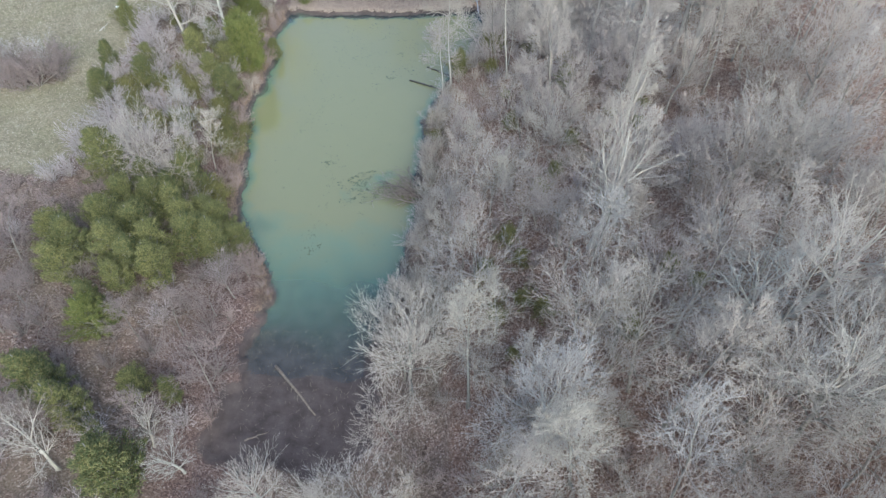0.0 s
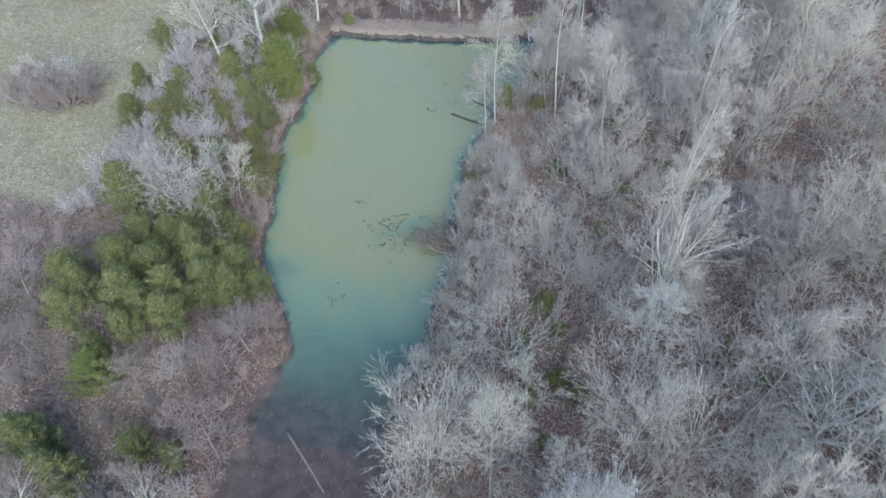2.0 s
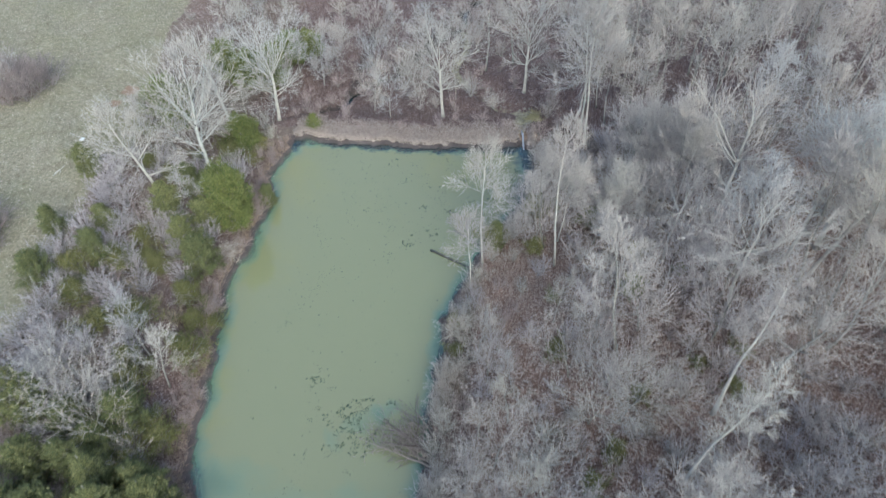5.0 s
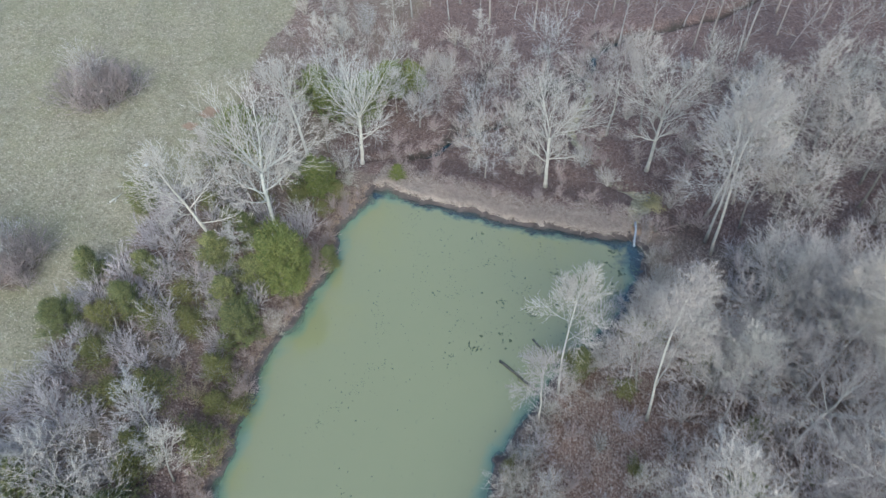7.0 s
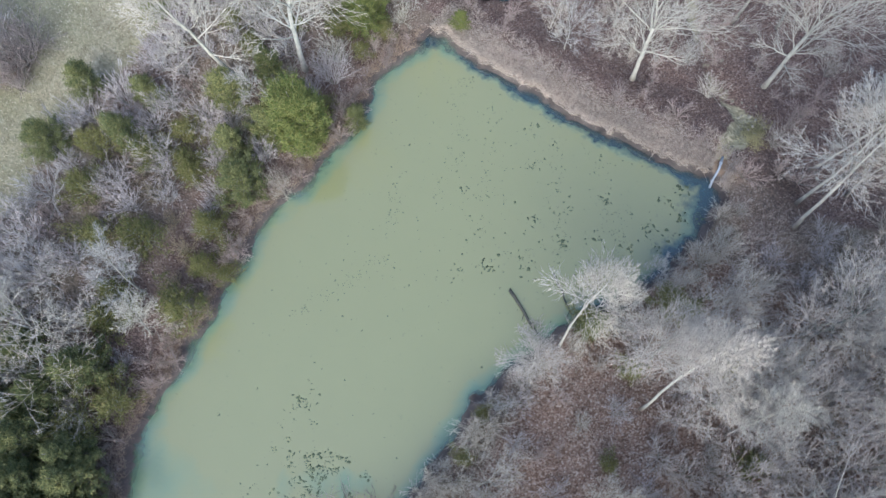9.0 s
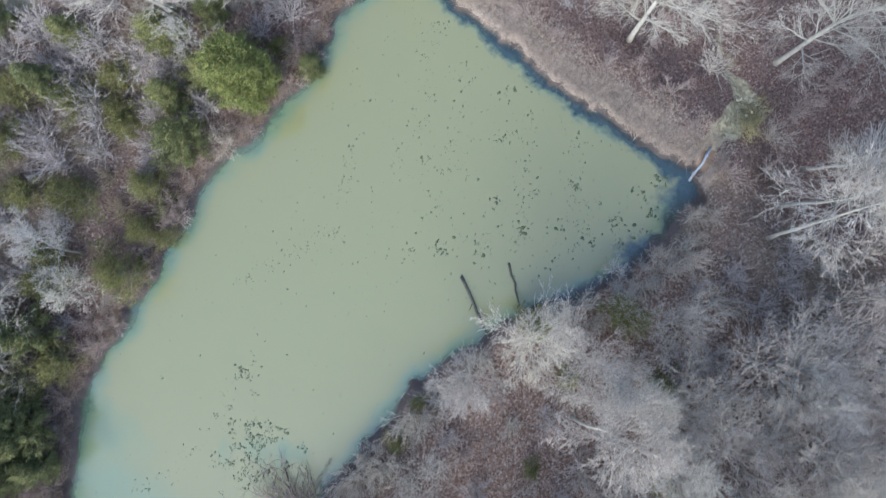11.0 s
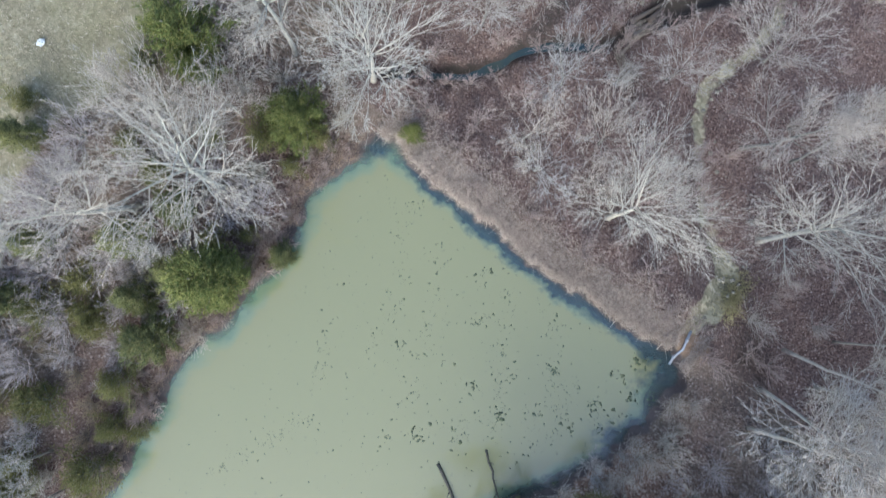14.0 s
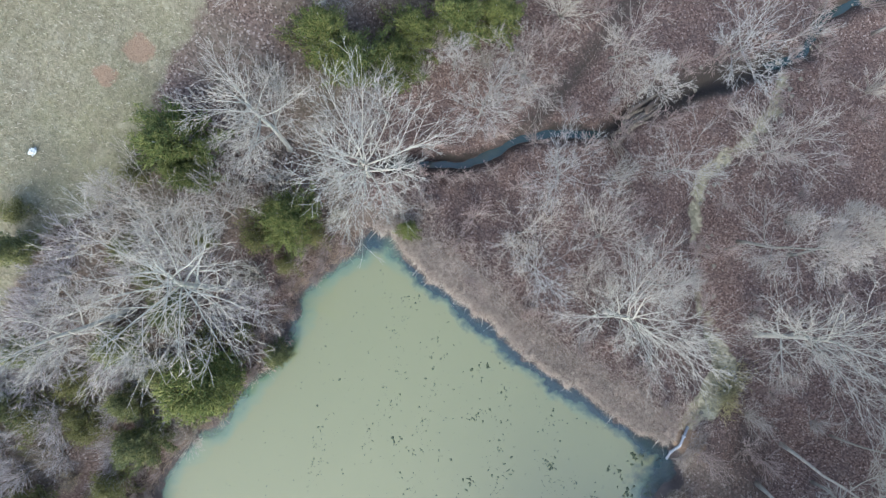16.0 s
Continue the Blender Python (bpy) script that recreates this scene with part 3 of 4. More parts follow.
TALL = kinds("tall", [bare_tree(21, 20, 4.8, 14, 5, 3, 0.36, 0.2), bare_tree(22, 18, 5.4, 13, 5, 3, 0.33, 0.2), bare_tree(23, 19, 4.6, 14, 5, 3, 0.4, 0.19), bare_tree(24, 17, 5.4, 12, 5, 3, 0.3, 0.22, 0.06, 0.1, 0.55)], TRUNK, TWIG)
FILL = kinds("fill", [bare_tree(25, 18, 4.6, 14, 5, 2, 0.35, 0.17), bare_tree(26, 19, 4.4, 14, 5, 2, 0.42, 0.16), bare_tree(27, 16, 5.0, 12, 5, 2, 0.3, 0.17, 0.06, 0.1, 0.5), bare_tree(28, 20, 4.7, 14, 5, 2, 0.4, 0.18), bare_tree(29, 14, 4.6, 12, 5, 2, 0.25, 0.15, 0.09, 0.12, 0.45)], TRUNK, TWIG)
SLENDER = kinds("slender", [bare_tree(81, 19, 4.4, 14, 4, 3, 0.5, 0.15, 0.03, 0.09), bare_tree(82, 18, 4.6, 14, 4, 3, 0.45, 0.15, 0.04, 0.09)], WHITE, TWIG)
MEDIUM = kinds("medium", [bare_tree(31, 11, 3.6, 11, 5, 2, 0.2, 0.13, 0.08, 0.1), bare_tree(32, 12, 3.4, 10, 5, 2, 0.22, 0.13, 0.1, 0.1, 0.4), bare_tree(33, 9.5, 3.7, 10, 5, 2, 0.2, 0.12, 0.08, 0.12, 0.35)], TRUNK, TWIG)
DIM = kinds("dim", [bare_tree(36, 10, 3.6, 10, 4, 2, 0.2, 0.13, 0.08, 0.1, 0.4), bare_tree(37, 9, 3.7, 10, 4, 2, 0.2, 0.12, 0.08, 0.12)], TRUNK, DUSKY)
BLUSH = [(kinds("blush", [bare_tree(34, 10, 3.9, 11, 5, 2, 0.2, 0.12, 0.08, 0.1, 0.42)], TRUNK, PINKISH))[0], (kinds("blush", [bare_tree(35, 9, 3.8, 11, 5, 2, 0.2, 0.12, 0.08, 0.1, 0.36)], TRUNK, PINKISH))[0]]
bush_forms = [bush(41, 4.5, 2.6, 7, 6), bush(42, 3.6, 2.6, 7, 6), bush(43, 5.5, 2.6, 8, 6)]
BUSHES = kinds("bush", bush_forms, TRUNK, TWIG)
LILACS = kinds("bush", [bush(46, 4.2, 2.9, 7, 7), bush(47, 3.6, 2.7, 7, 7)], TRUNK, LILAC)
TAN_BUSH = kinds("bush", [bush(57, 3.2, 2.6, 7, 7)], TRUNK, GOLDEN)
DARKER = kinds("bush", [bush(91, 4.0, 2.9, 7, 7), bush(92, 3.5, 2.8, 7, 7)], TRUNK, DUSKY)
PALE = kinds("bush", [bush(48, 3.6, 3.0, 7, 7), bush(49, 3.0, 2.8, 7, 7)], TRUNK, PINKISH)
SAPLINGS = kinds("bush", [bush(44, 3.0, 2.4, 6, 5), bush(45, 2.6, 2.2, 6, 5)], TRUNK, ROSY)
CEDARS = kinds("cedar", [cedar_growth(51, 8.2, 2.2), cedar_growth(52, 7.4, 2.4), cedar_growth(53, 9.0, 2.25, 104), cedar_growth(56, 6.4, 2.5)], TRUNK, CEDAR)
YELLOW = kinds("bright_cedar", [cedar_growth(54, 8.0, 2.2, 170, 110, 0.04, 0.19, 0.1, 0.24, 5.0), cedar_growth(55, 6.8, 2.8)], TRUNK, BRIGHT)
LEAFY = kinds("leafy", [cedar_growth(61, 3.4, 1.9, 30, 84, 0.08, 0.17, 0.55, 0.28), cedar_growth(62, 2.9, 2.0, 30, 84, 0.08, 0.17, 0.55, 0.28), cedar_growth(63, 3.8, 1.7, 30, 84, 0.08, 0.17, 0.55, 0.28)], TRUNK, OLIVE)

# x, y and size of each
WHITE_TREES = [(-32.2, 116.4, 0.86), (-7.7, 119.3, 0.86), (-38.8, 113.9, 0.8), (-40.5, 95.4, 0.95), (-36.4, 100.6, 0.95), (4.4, 125.8, 0.86), (34.0, 87.0, 1.0)]
NARROW_SPOTS = [(24.5, 91.5, 1.05), (30.5, 85.5, 1.0), (20.9, 68.6, 0.95), (19.4, 87.3, 0.7), (32.4, 83.6, 0.95), (17.6, 62.5, 0.9), (24.0, 79.5, 0.85)]
VASE_SPOTS = [(15.0, 52.6, 1.05), (25.5, 38.6, 0.9), (30.8, 40.3, 1.0), (8.0, 31.0, 0.8), (-34.8, 28.4, 0.55), (-28.5, 31.9, 0.42), (-17.1, 26.8, 0.5), (-25.4, 29.8, 0.42), (-12.0, 26.6, 0.45)]
GREY_TREES = [(6.8, 91.5, 0.75), (-1.8, 131.6, 0.9), (2.6, 133.4, 0.8), (-4.3, 37.5, 0.9),
              (1.3, 35.0, 0.9), (5.3, 29.1, 1.0), (18.1, 31.0, 1.0), (26.5, 28.0, 1.1), (9.7, 26.5, 0.9), (31.0, 82.0, 1.0), (21.5, 97.0, 0.85), (17.0, 101.0, 0.75), (28.0, 101.5, 0.9), (13.5, 75.8, 1.0)]
SMALL_TREES = [(-45.0, 103.2, 0.75), (-42.6, 104.4, 0.8), (-38.6, 106.6, 0.85), (-36.8, 94.6, 0.7), (-26.4, 132.0, 0.75), (-27.5, 126.5, 0.85), (-31.8, 128.7, 0.75), (-18.3, 120.3, 0.7), (-12.4, 124.2, 0.9), (-6.1, 123.7, 0.9),
               (-11.0, 132.6, 0.7), (-4.8, 139.3, 1.0), (-17.0, 136.9, 0.85), (-12.7, 144.4, 0.9), (-21.1, 138.1, 0.85), (-32.0, 71.0, 0.85), (-33.8, 64.4, 0.85), (-30.4, 88.7, 0.4), (-34.6, 73.6, 0.9),
               (12.4, 94.0, 0.8), (9.6, 99.5, 0.75), (3.6, 100.6, 0.4), (6.6, 97.8, 0.5), (17.5, 95.2, 0.9), (22.6, 97.7, 1.0), (2.7, 47.5, 1.0)]
MORE_SMALL = [(-24.5, 38.0, 0.9), (-28.5, 32.0, 0.9), (-23.6, 52.4, 0.55), (-29.0, 44.2, 0.9), (-26.2, 47.0, 0.7), (-32.6, 42.8, 0.8), (-9.4, 46.0, 0.6), (-6.1, 46.8, 0.75), (-37.0, 66.5, 0.95), (-40.0, 70.0, 0.8), (0.4, 67.5, 0.7), (10.5, 68.3, 0.8),
              (-0.1, 60.5, 0.7), (-5.0, 39.0, 0.9), (2.0, 64.5, 0.8), (-2.0, 43.5, 0.8), (7.4, 37.0, 0.9), (-7.3, 24.5, 0.8), (-46.0, 50.0, 0.9), (-44.0, 41.0, 0.9)]
CEDAR_SPOTS = [(-44.3, 110.0, 1.1), (-42.6, 108.2, 0.75), (-40.8, 122.3, 0.95), (-38.7, 123.5, 1.0), (-36.2, 127.7, 0.9), (-35.6, 124.6, 0.85), (-35.0, 108.0, 0.8), (-34.2, 109.9, 0.85), (-30.5, 134.5, 0.8), (-33.4, 132.5, 1.0), (-26.2, 114.3, 0.35),
               (-33.2, 86.8, 0.95), (-36.0, 89.2, 0.75), (-39.0, 93.0, 0.8), (-48.7, 95.5, 0.6), (-47.4, 79.7, 0.75), (-48.5, 85.9, 0.65), (-44.3, 88.5, 0.6), (-43.3, 84.2, 0.7), (-34.6, 92.6, 0.85), (-37.6, 97.4, 0.7),
               (-38.5, 60.0, 1.0), (-41.6, 64.6, 1.1), (-38.0, 64.6, 0.9), (-33.1, 66.0, 1.1), (-34.5, 62.8, 0.95), (-33.0, 59.5, 0.95), (-36.0, 55.9, 1.15), (-36.2, 51.0, 1.05), (-30.0, 55.4, 1.1), (-27.6, 55.0, 1.0), (-25.7, 57.0, 0.8), (-29.6, 60.2, 0.9), (-28.2, 58.8, 1.0), (-31.0, 57.0, 0.95),
               (-42.6, 52.6, 0.95), (-39.7, 50.5, 1.0), (-40.3, 47.9, 0.9), (-33.0, 53.2, 0.95), (-34.9, 50.3, 1.0), (-31.8, 49.7, 0.95), (-38.6, 55.4, 1.1), (-35.4, 60.4, 0.9), (-35.2, 48.0, 0.8), (-36.9, 45.0, 0.7),
               (-37.8, 35.2, 1.1), (-34.6, 33.1, 1.0), (-31.1, 37.1, 0.75), (-27.9, 36.9, 0.6), (-29.7, 27.9, 1.4), (1.0, 92.6, 0.62), (15.4, 82.6, 0.6)]
LEAFY_SPOTS = [(-38.6, 85.8, 0.8), (-37.1, 77.5, 1.1), (-33.1, 82.1, 0.95), (-30.4, 74.6, 1.15), (-40.2, 75.4, 0.9), (-35.6, 72.6, 0.9), (-30.3, 65.1, 1.0), (-31.3, 61.3, 1.15), (-31.8, 78.7, 0.8), (-41.6, 84.1, 0.9), (-29.7, 79.1, 0.6), (-37.7, 85.2, 0.8), (-43.0, 78.0, 0.9), (-45.0, 82.0, 0.9), (-34.4, 70.0, 1.0), (-40.5, 88.0, 0.8), (-36.2, 106.3, 0.8), (-32.3, 109.4, 0.6),
               (7.0, 97.9, 0.7), (-2.6, 77.2, 0.6), (12.0, 95.2, 0.9), (16.6, 88.5, 0.8), (-50.8, 97.6, 0.6), (10.6, 62.0, 0.8), (17.0, 40.5, 0.7), (4.5, 45.0, 0.8), (22.0, 47.5, 0.8), (0.7, 93.2, 1.0), (6.1, 98.2, 1.1), (5.6, 91.0, 0.8), (8.0, 98.6, 0.7), (3.5, 50.7, 0.9), (9.1, 44.5, 0.8), (-3.0, 81.0, 0.5)]
LILAC_SPOTS = [(-36.7, 87.2, 0.75), (-39.9, 83.7, 0.85), (-39.7, 79.3, 0.95), (-42.1, 80.2, 0.85), (-37.4, 75.8, 0.65), (-34.1, 81.3, 0.5), (-35.8, 71.4, 0.65), (-37.1, 88.6, 0.7), (-35.2, 84.9, 0.75), (-38.1, 81.7, 0.75), (-40.7, 84.9, 1.0), (-43.0, 86.5, 0.9), (-45.5, 91.5, 0.9), (-42.7, 68.4, 1.1), (-41.1, 70.2, 1.1), (-43.5, 72.0, 1.0), (-40.0, 72.5, 0.9), (-45.2, 76.0, 1.0), (-46.0, 87.0, 0.9), (-40.2, 90.4, 0.95), (-42.8, 89.2, 0.95), (-38.4, 91.6, 0.8), (-43.8, 92.6, 0.9)]
GOLDEN_SPOTS = [(-34.2, 78.7, 0.75), (-39.3, 81.5, 0.7), (-33.0, 75.8, 0.6), (-36.5, 80.4, 0.6)]


def turned():
    return float(rng.uniform(0, 360))


def slightly():
    return (float(rng.normal(0, 3)), float(rng.normal(0, 3)))


for k, (x, y, s) in enumerate(WHITE_TREES):
    plant("sycamore_tree", SYCAMORE, x, y, s, turned(), slightly(), "leafless tree with white bark and spreading limbs", "tree", "white-barked trees", k)
for k, (x, y, s) in enumerate(NARROW_SPOTS):
    plant("sycamore_tree", NARROW, x, y, s, turned(), slightly(), "tall slim leafless tree with a white trunk", "tree", "white-barked trees", k)
for k, (x, y, s) in enumerate(VASE_SPOTS):
    plant("sycamore_tree", VASE, x, y, s, turned(), slightly(), "leafless tree with thick crooked white limbs", "tree", "white-barked trees", k)
for k, (x, y, s) in enumerate(GREY_TREES):
    plant("bare_tree", TALL, x, y, s, turned(), slightly(), "tall leafless grey tree with fine pale twigs", "tree", "tall bare trees", k)
plant("bare_tree", SLENDER, -0.3, 89.9, 0.96, 0, (-1, -2), "slender pale tree leaning towards the pond", "tree", "tall bare trees", 2)
plant("bare_tree", SLENDER, -1.5, 86.4, 0.76, 70, (-3, -8), "bare grey tree leaning out over the pond", "tree", "tall bare trees", 1)
for k, (x, y, s) in enumerate([(8.0, 88.4, 1.08), (12.8, 111.4, 1.28), (12.4, 115.0, 1.25), (12.2, 119.2, 1.15), (19.0, 101.5, 0.75), (14.5, 90.0, 0.7), (21.0, 93.5, 0.8), (8.5, 92.5, 0.65), (-10.3, 23.6, 0.55)]):
    plant("bare_tree", SLENDER, x, y, s, turned(), slightly(), "slender tree with pale bark and dense pale twigs", "tree", "slender pale trees", k)
for k, (x, y, s) in enumerate(SMALL_TREES + MORE_SMALL):
    plant("small_tree", DIM if x < -20 and y < 62 else MEDIUM, x, y, s, turned(), slightly(), "small leafless tree with dense grey twigs", "tree", "small bare trees", k)
for k, (x, y, s) in enumerate([(16.6, 101.1, 1.1), (19.5, 97.0, 1.0), (14.5, 96.5, 0.9), (21.0, 101.0, 1.0), (17.5, 93.0, 0.95), (6.1, 92.6, 1.0), (12.5, 91.5, 0.9), (22.5, 92.0, 1.0), (10.8, 100.2, 0.5), (1.0, 74.0, 0.7), (12.0, 72.0, 0.8), (2.0, 57.0, 0.8), (8.0, 58.0, 0.8), (24.0, 87.0, 1.0), (26.5, 97.0, 1.0), (15.5, 87.0, 0.8), (22.7, 101.8, 1.1), (20.5, 105.0, 1.1), (18.1, 106.2, 0.9), (24.0, 98.0, 1.1), (25.0, 105.0, 1.1), (21.9, 81.7, 1.0), (18.6, 82.4, 0.9), (15.7, 78.0, 0.9), (11.8, 78.6, 0.7), (26.4, 59.5, 1.0), (25.7, 48.6, 1.0), (19.4, 45.3, 1.0), (22.0, 76.0, 1.0)]):
    plant("small_tree", BLUSH, x, y, s, turned(), slightly(), "small leafless tree with pale pinkish-grey twigs", "tree", "pinkish bare trees", k)
for k, (x, y, s) in enumerate(CEDAR_SPOTS):
    s *= 1.12 if 75 < y < 106 and x < -20 else 1.0
    plant("cedar_tree", YELLOW[1:] if y > 104 else CEDARS, x, y, s * (1.15 if y > 104 else 1.0), turned(), (0, 0), "dense dark green cedar tree among bare trees", "tree", "cedar trees", k)
plant("cedar_tree", YELLOW, -31.8, 94.4, 1.3, 40, (0, 0), "bright yellow-green cedar leaning over the pond's edge", "tree", "cedar trees", 0)
plant("cedar_tree", YELLOW, -35.8, 42.4, 0.9, 190, (0, 0), "bright yellow-green cedar among grey bare trees", "tree", "cedar trees", 1)
plant("cedar_shrub", CEDARS, -28.9, 99.0, 0.6, 10, (0, 0), "low dark evergreen shrub overhanging the pond", "shrub", "", 1)
for k, (x, y, s) in enumerate(LEAFY_SPOTS):
    s *= 1.2 if x < -20 else 1.0
    plant("leafy_shrub", LEAFY, x, y, s, turned(), (0, 0), "olive green shrub in the brush", "shrub", "olive shrubs", k)


for k, (x, y, s) in enumerate(LILAC_SPOTS):
    plant("grey_bush", LILACS, x, y, s * 1.2, turned(), slightly(), "dense leafless lilac-grey bush", "shrub", "lilac-grey bushes", k, ("stem", "crown"))
for k, (x, y, s) in enumerate(GOLDEN_SPOTS):
    plant("tan_bush", TAN_BUSH, x, y, s, turned(), slightly(), "low tan leafless bush on the bank", "shrub", "tan bushes", k, ("stem", "crown"))
SHRUB = "olive green shrub in the brush"
# ---- woods that fill in between ----
def room(x, y, gap):
    a = np.array(PLANTED)
    return np.min((a[:, 0] - x) ** 2 + (a[:, 1] - y) ** 2) > gap * gap


def scatter(count, x0, x1, y0, y1, gap, allowed):
    got = []
    for _ in range(count * 12):
        x, y = float(rng.uniform(x0, x1)), float(rng.uniform(y0, y1))
        if allowed(x, y) and room(x, y, gap):
            PLANTED.append((x, y))
            got.append((x, y))
            if len(got) == count:
                break
    return got


def in_woods(x, y):
    xa, ya = np.array([x]), np.array([y])
    return shore(xa, ya)[0] > 1.2 and field_zone(xa, ya)[0] < 0.2 and to_line(xa, ya, CREEK_LINE)[0] > 3.4 and to_line(xa, ya, SPILL_LINE)[0] > 3.2 and not (-27 < x < 4 and 110 < y < 118)


def on_bank(x, y):
    return 0.2 < shore(np.array([x]), np.array([y]))[0] < 2.2 and y < 111 and not (-24 < x < -8 and y < 50)


for k, (x, y) in enumerate(scatter(7, -50, -31, 66, 106, 2.4, in_woods) + scatter(14, 5, 26, 36, 100, 2.5, in_woods)):
    plant("leafy_shrub", LEAFY, x, y, float(rng.uniform(0.5, 0.95)), turned(), (0, 0), SHRUB, "shrub", "olive shrubs", k)
    PLANTED.pop()
for k, (x, y) in enumerate(scatter(70, -34, -20, 46, 110, 1.0, on_bank) + scatter(110, -10, 9, 44, 111, 1.1, on_bank)):
    plant("bank_bush", SAPLINGS if x < -18 else BUSHES, x, y, float(rng.uniform(0.4, 0.95)), turned(), slightly(), "many-stemmed leafless bush hanging over the bank", "shrub", "bank bushes", k, ("stem", "crown"))
    PLANTED.pop()
for k, (x, y) in enumerate(scatter(34, -52, -31, 62, 106, 1.7, in_woods)):
    plant("grey_bush", LILACS, x, y, float(rng.uniform(0.65, 1.15)), turned(), slightly(), "dense leafless lilac-grey bush", "shrub", "lilac-grey bushes", k, ("stem", "crown"))
    PLANTED.pop()
def below_dam(x, y):
    xa, ya = np.array([x]), np.array([y])
    return shore(xa, ya)[0] > 1.0 and to_line(xa, ya, CREEK_LINE)[0] > 1.2 and to_line(xa, ya, SPILL_LINE)[0] > 1.2


for k, (x, y) in enumerate(scatter(58, -32, 14, 112.5, 150, 1.5, below_dam) + scatter(48, -4, 30, 20, 112, 1.4, in_woods) + scatter(40, -52, -40, 56, 92, 1.3, in_woods)):
    plant("sapling_bush", SAPLINGS, x, y, float(rng.uniform(0.45, 1.0)), turned(), slightly(), "low leafless bush with rosy-grey twigs", "shrub", "rosy-grey bushes", k, ("stem", "crown"))
    PLANTED.pop()
for k, (x, y) in enumerate(scatter(48, -4, 27, 60, 114, 1.5, in_woods)):
    plant("grey_bush", LILACS if k % 3 else BUSHES, x, y, float(rng.uniform(0.5, 0.95)), turned(), slightly(), "dense leafless grey bush under the trees", "shrub", "lilac-grey bushes", k, ("stem", "crown"))
    PLANTED.pop()
for k, (x, y) in enumerate(scatter(80, 9, 32, 58, 104, 1.3, in_woods)):
    plant("hillside_bush", PALE, x, y, float(rng.uniform(0.7, 1.2)), turned(), slightly(), "pale pinkish-grey leafless bush on the hillside", "shrub", "hillside bushes", k, ("stem", "crown"))
    PLANTED.pop()
for k, (x, y) in enumerate(scatter(50, -54, -22, 24, 62, 1.15, in_woods)):
    plant("thicket_bush", DARKER if k % 4 else SAPLINGS, x, y, float(rng.uniform(0.6, 1.05)), turned(), slightly(), "reddish-grey leafless bush in the thicket", "shrub", "thicket bushes", k, ("stem", "crown"))
    PLANTED.pop()
for k, (x, y) in enumerate(scatter(14, -60, -24, 22, 62, 1.6, in_woods)):
    plant("grey_bush", LILACS, x, y, float(rng.uniform(0.6, 1.1)), turned(), slightly(), "dense leafless lilac-grey bush", "shrub", "lilac-grey bushes", k, ("stem", "crown"))
    PLANTED.pop()
for k, (x, y, s) in enumerate([(-60.0, 83.6, 0.6), (-57.4, 85.0, 0.5), (-67.6, 111.6, 0.6), (-63.0, 82.2, 0.5), (-70.0, 113.4, 0.55)]):
    plant("small_tree", MEDIUM, x, y, s, turned(), slightly(), "small leafless tree in a pasture thicket", "tree", "small bare trees", k)
for k, (x, y) in enumerate([(-56.0, 86.5), (-62.5, 85.5), (-60.5, 80.5), (-57.0, 81.0), (-63.5, 81.0), (-71.5, 113.0), (-66.5, 108.5), (-59.5, 85.5), (-61.5, 83.0), (-57.0, 84.0), (-54.5, 82.5), (-59.0, 82.0), (-68.0, 112.5), (-70.5, 110.0), (-66.0, 111.0), (-68.5, 115.0), (-65.0, 114.0), (-64.0, 111.5), (-67.5, 110.2), (-69.5, 112.5), (-66.8, 113.6), (-64.5, 109.5), (-63.0, 113.5), (-70.5, 115.5), (-62.5, 84.0), (-58.5, 80.0), (-55.5, 85.0)]):
    plant("thicket_bush", DARKER, x, y, 1.1 + 0.08 * (k % 5), turned(), slightly(), "leafless grey thicket standing in the pasture", "shrub", "pasture thickets", k, ("stem", "crown"))
for k, (x, y) in enumerate(scatter(88, 10, 48, 14, 132, 3.3, in_woods) + scatter(18, 3, 40, 14, 62, 2.4, in_woods) + scatter(12, 12, 34, 52, 99, 1.9, in_woods)):
    plant("bare_tree", FILL, x, y, float(rng.uniform(0.7, 1.0)), turned(), slightly(), "tall leafless grey tree with fine pale twigs", "tree", "tall bare trees", k)
    PLANTED.pop()
for k, (x, y) in enumerate(scatter(56, -60, 42, 14, 150, 2.8, in_woods) + scatter(40, 2, 42, 16, 90, 2.2, in_woods) + scatter(12, -58, -24, 22, 60, 2.4, in_woods) + scatter(6, -3, 11, 54, 93, 1.8, in_woods)):
    plant("small_tree", DIM if x < -20 and y < 62 else MEDIUM, x, y, float(rng.uniform(0.5, 0.9)), turned(), slightly(), "small leafless tree with dense grey twigs", "tree", "small bare trees", k)
    PLANTED.pop()
for k, (x, y) in enumerate(scatter(40, -50, -26, 40, 112, 1.7, in_woods) + scatter(105, -56, 34, 16, 150, 2.2, in_woods)):
    plant("bare_bush", DARKER if x < -20 and y < 62 else BUSHES, x, y, float(rng.uniform(0.5, 1.0)), turned(), slightly(), "many-stemmed leafless grey bush", "shrub", "bare bushes", k, ("stem", "crown"))
    PLANTED.pop()


def joined(name, forms, spots, material, lo, hi):
    """Many trees in one mesh, for woods too dense to count."""
    g = Growth()
    packs = [(w.arrays(), t.arrays()) for w, t in forms]
    for k, (x, y) in enumerate(spots):
        s, a = rng.uniform(lo, hi), rng.uniform(0, 6.28)
        m = np.array([[math.cos(a), -math.sin(a), 0], [math.sin(a), math.cos(a), 0], [0, 0, 1]]) * s
        at = np.array([x, y, float(height(x, y)) - 0.1])
        for v, f in packs[k % len(packs)]:
            g.add(v @ m.T + at, f)
    return new(name, g.mesh(name, material))


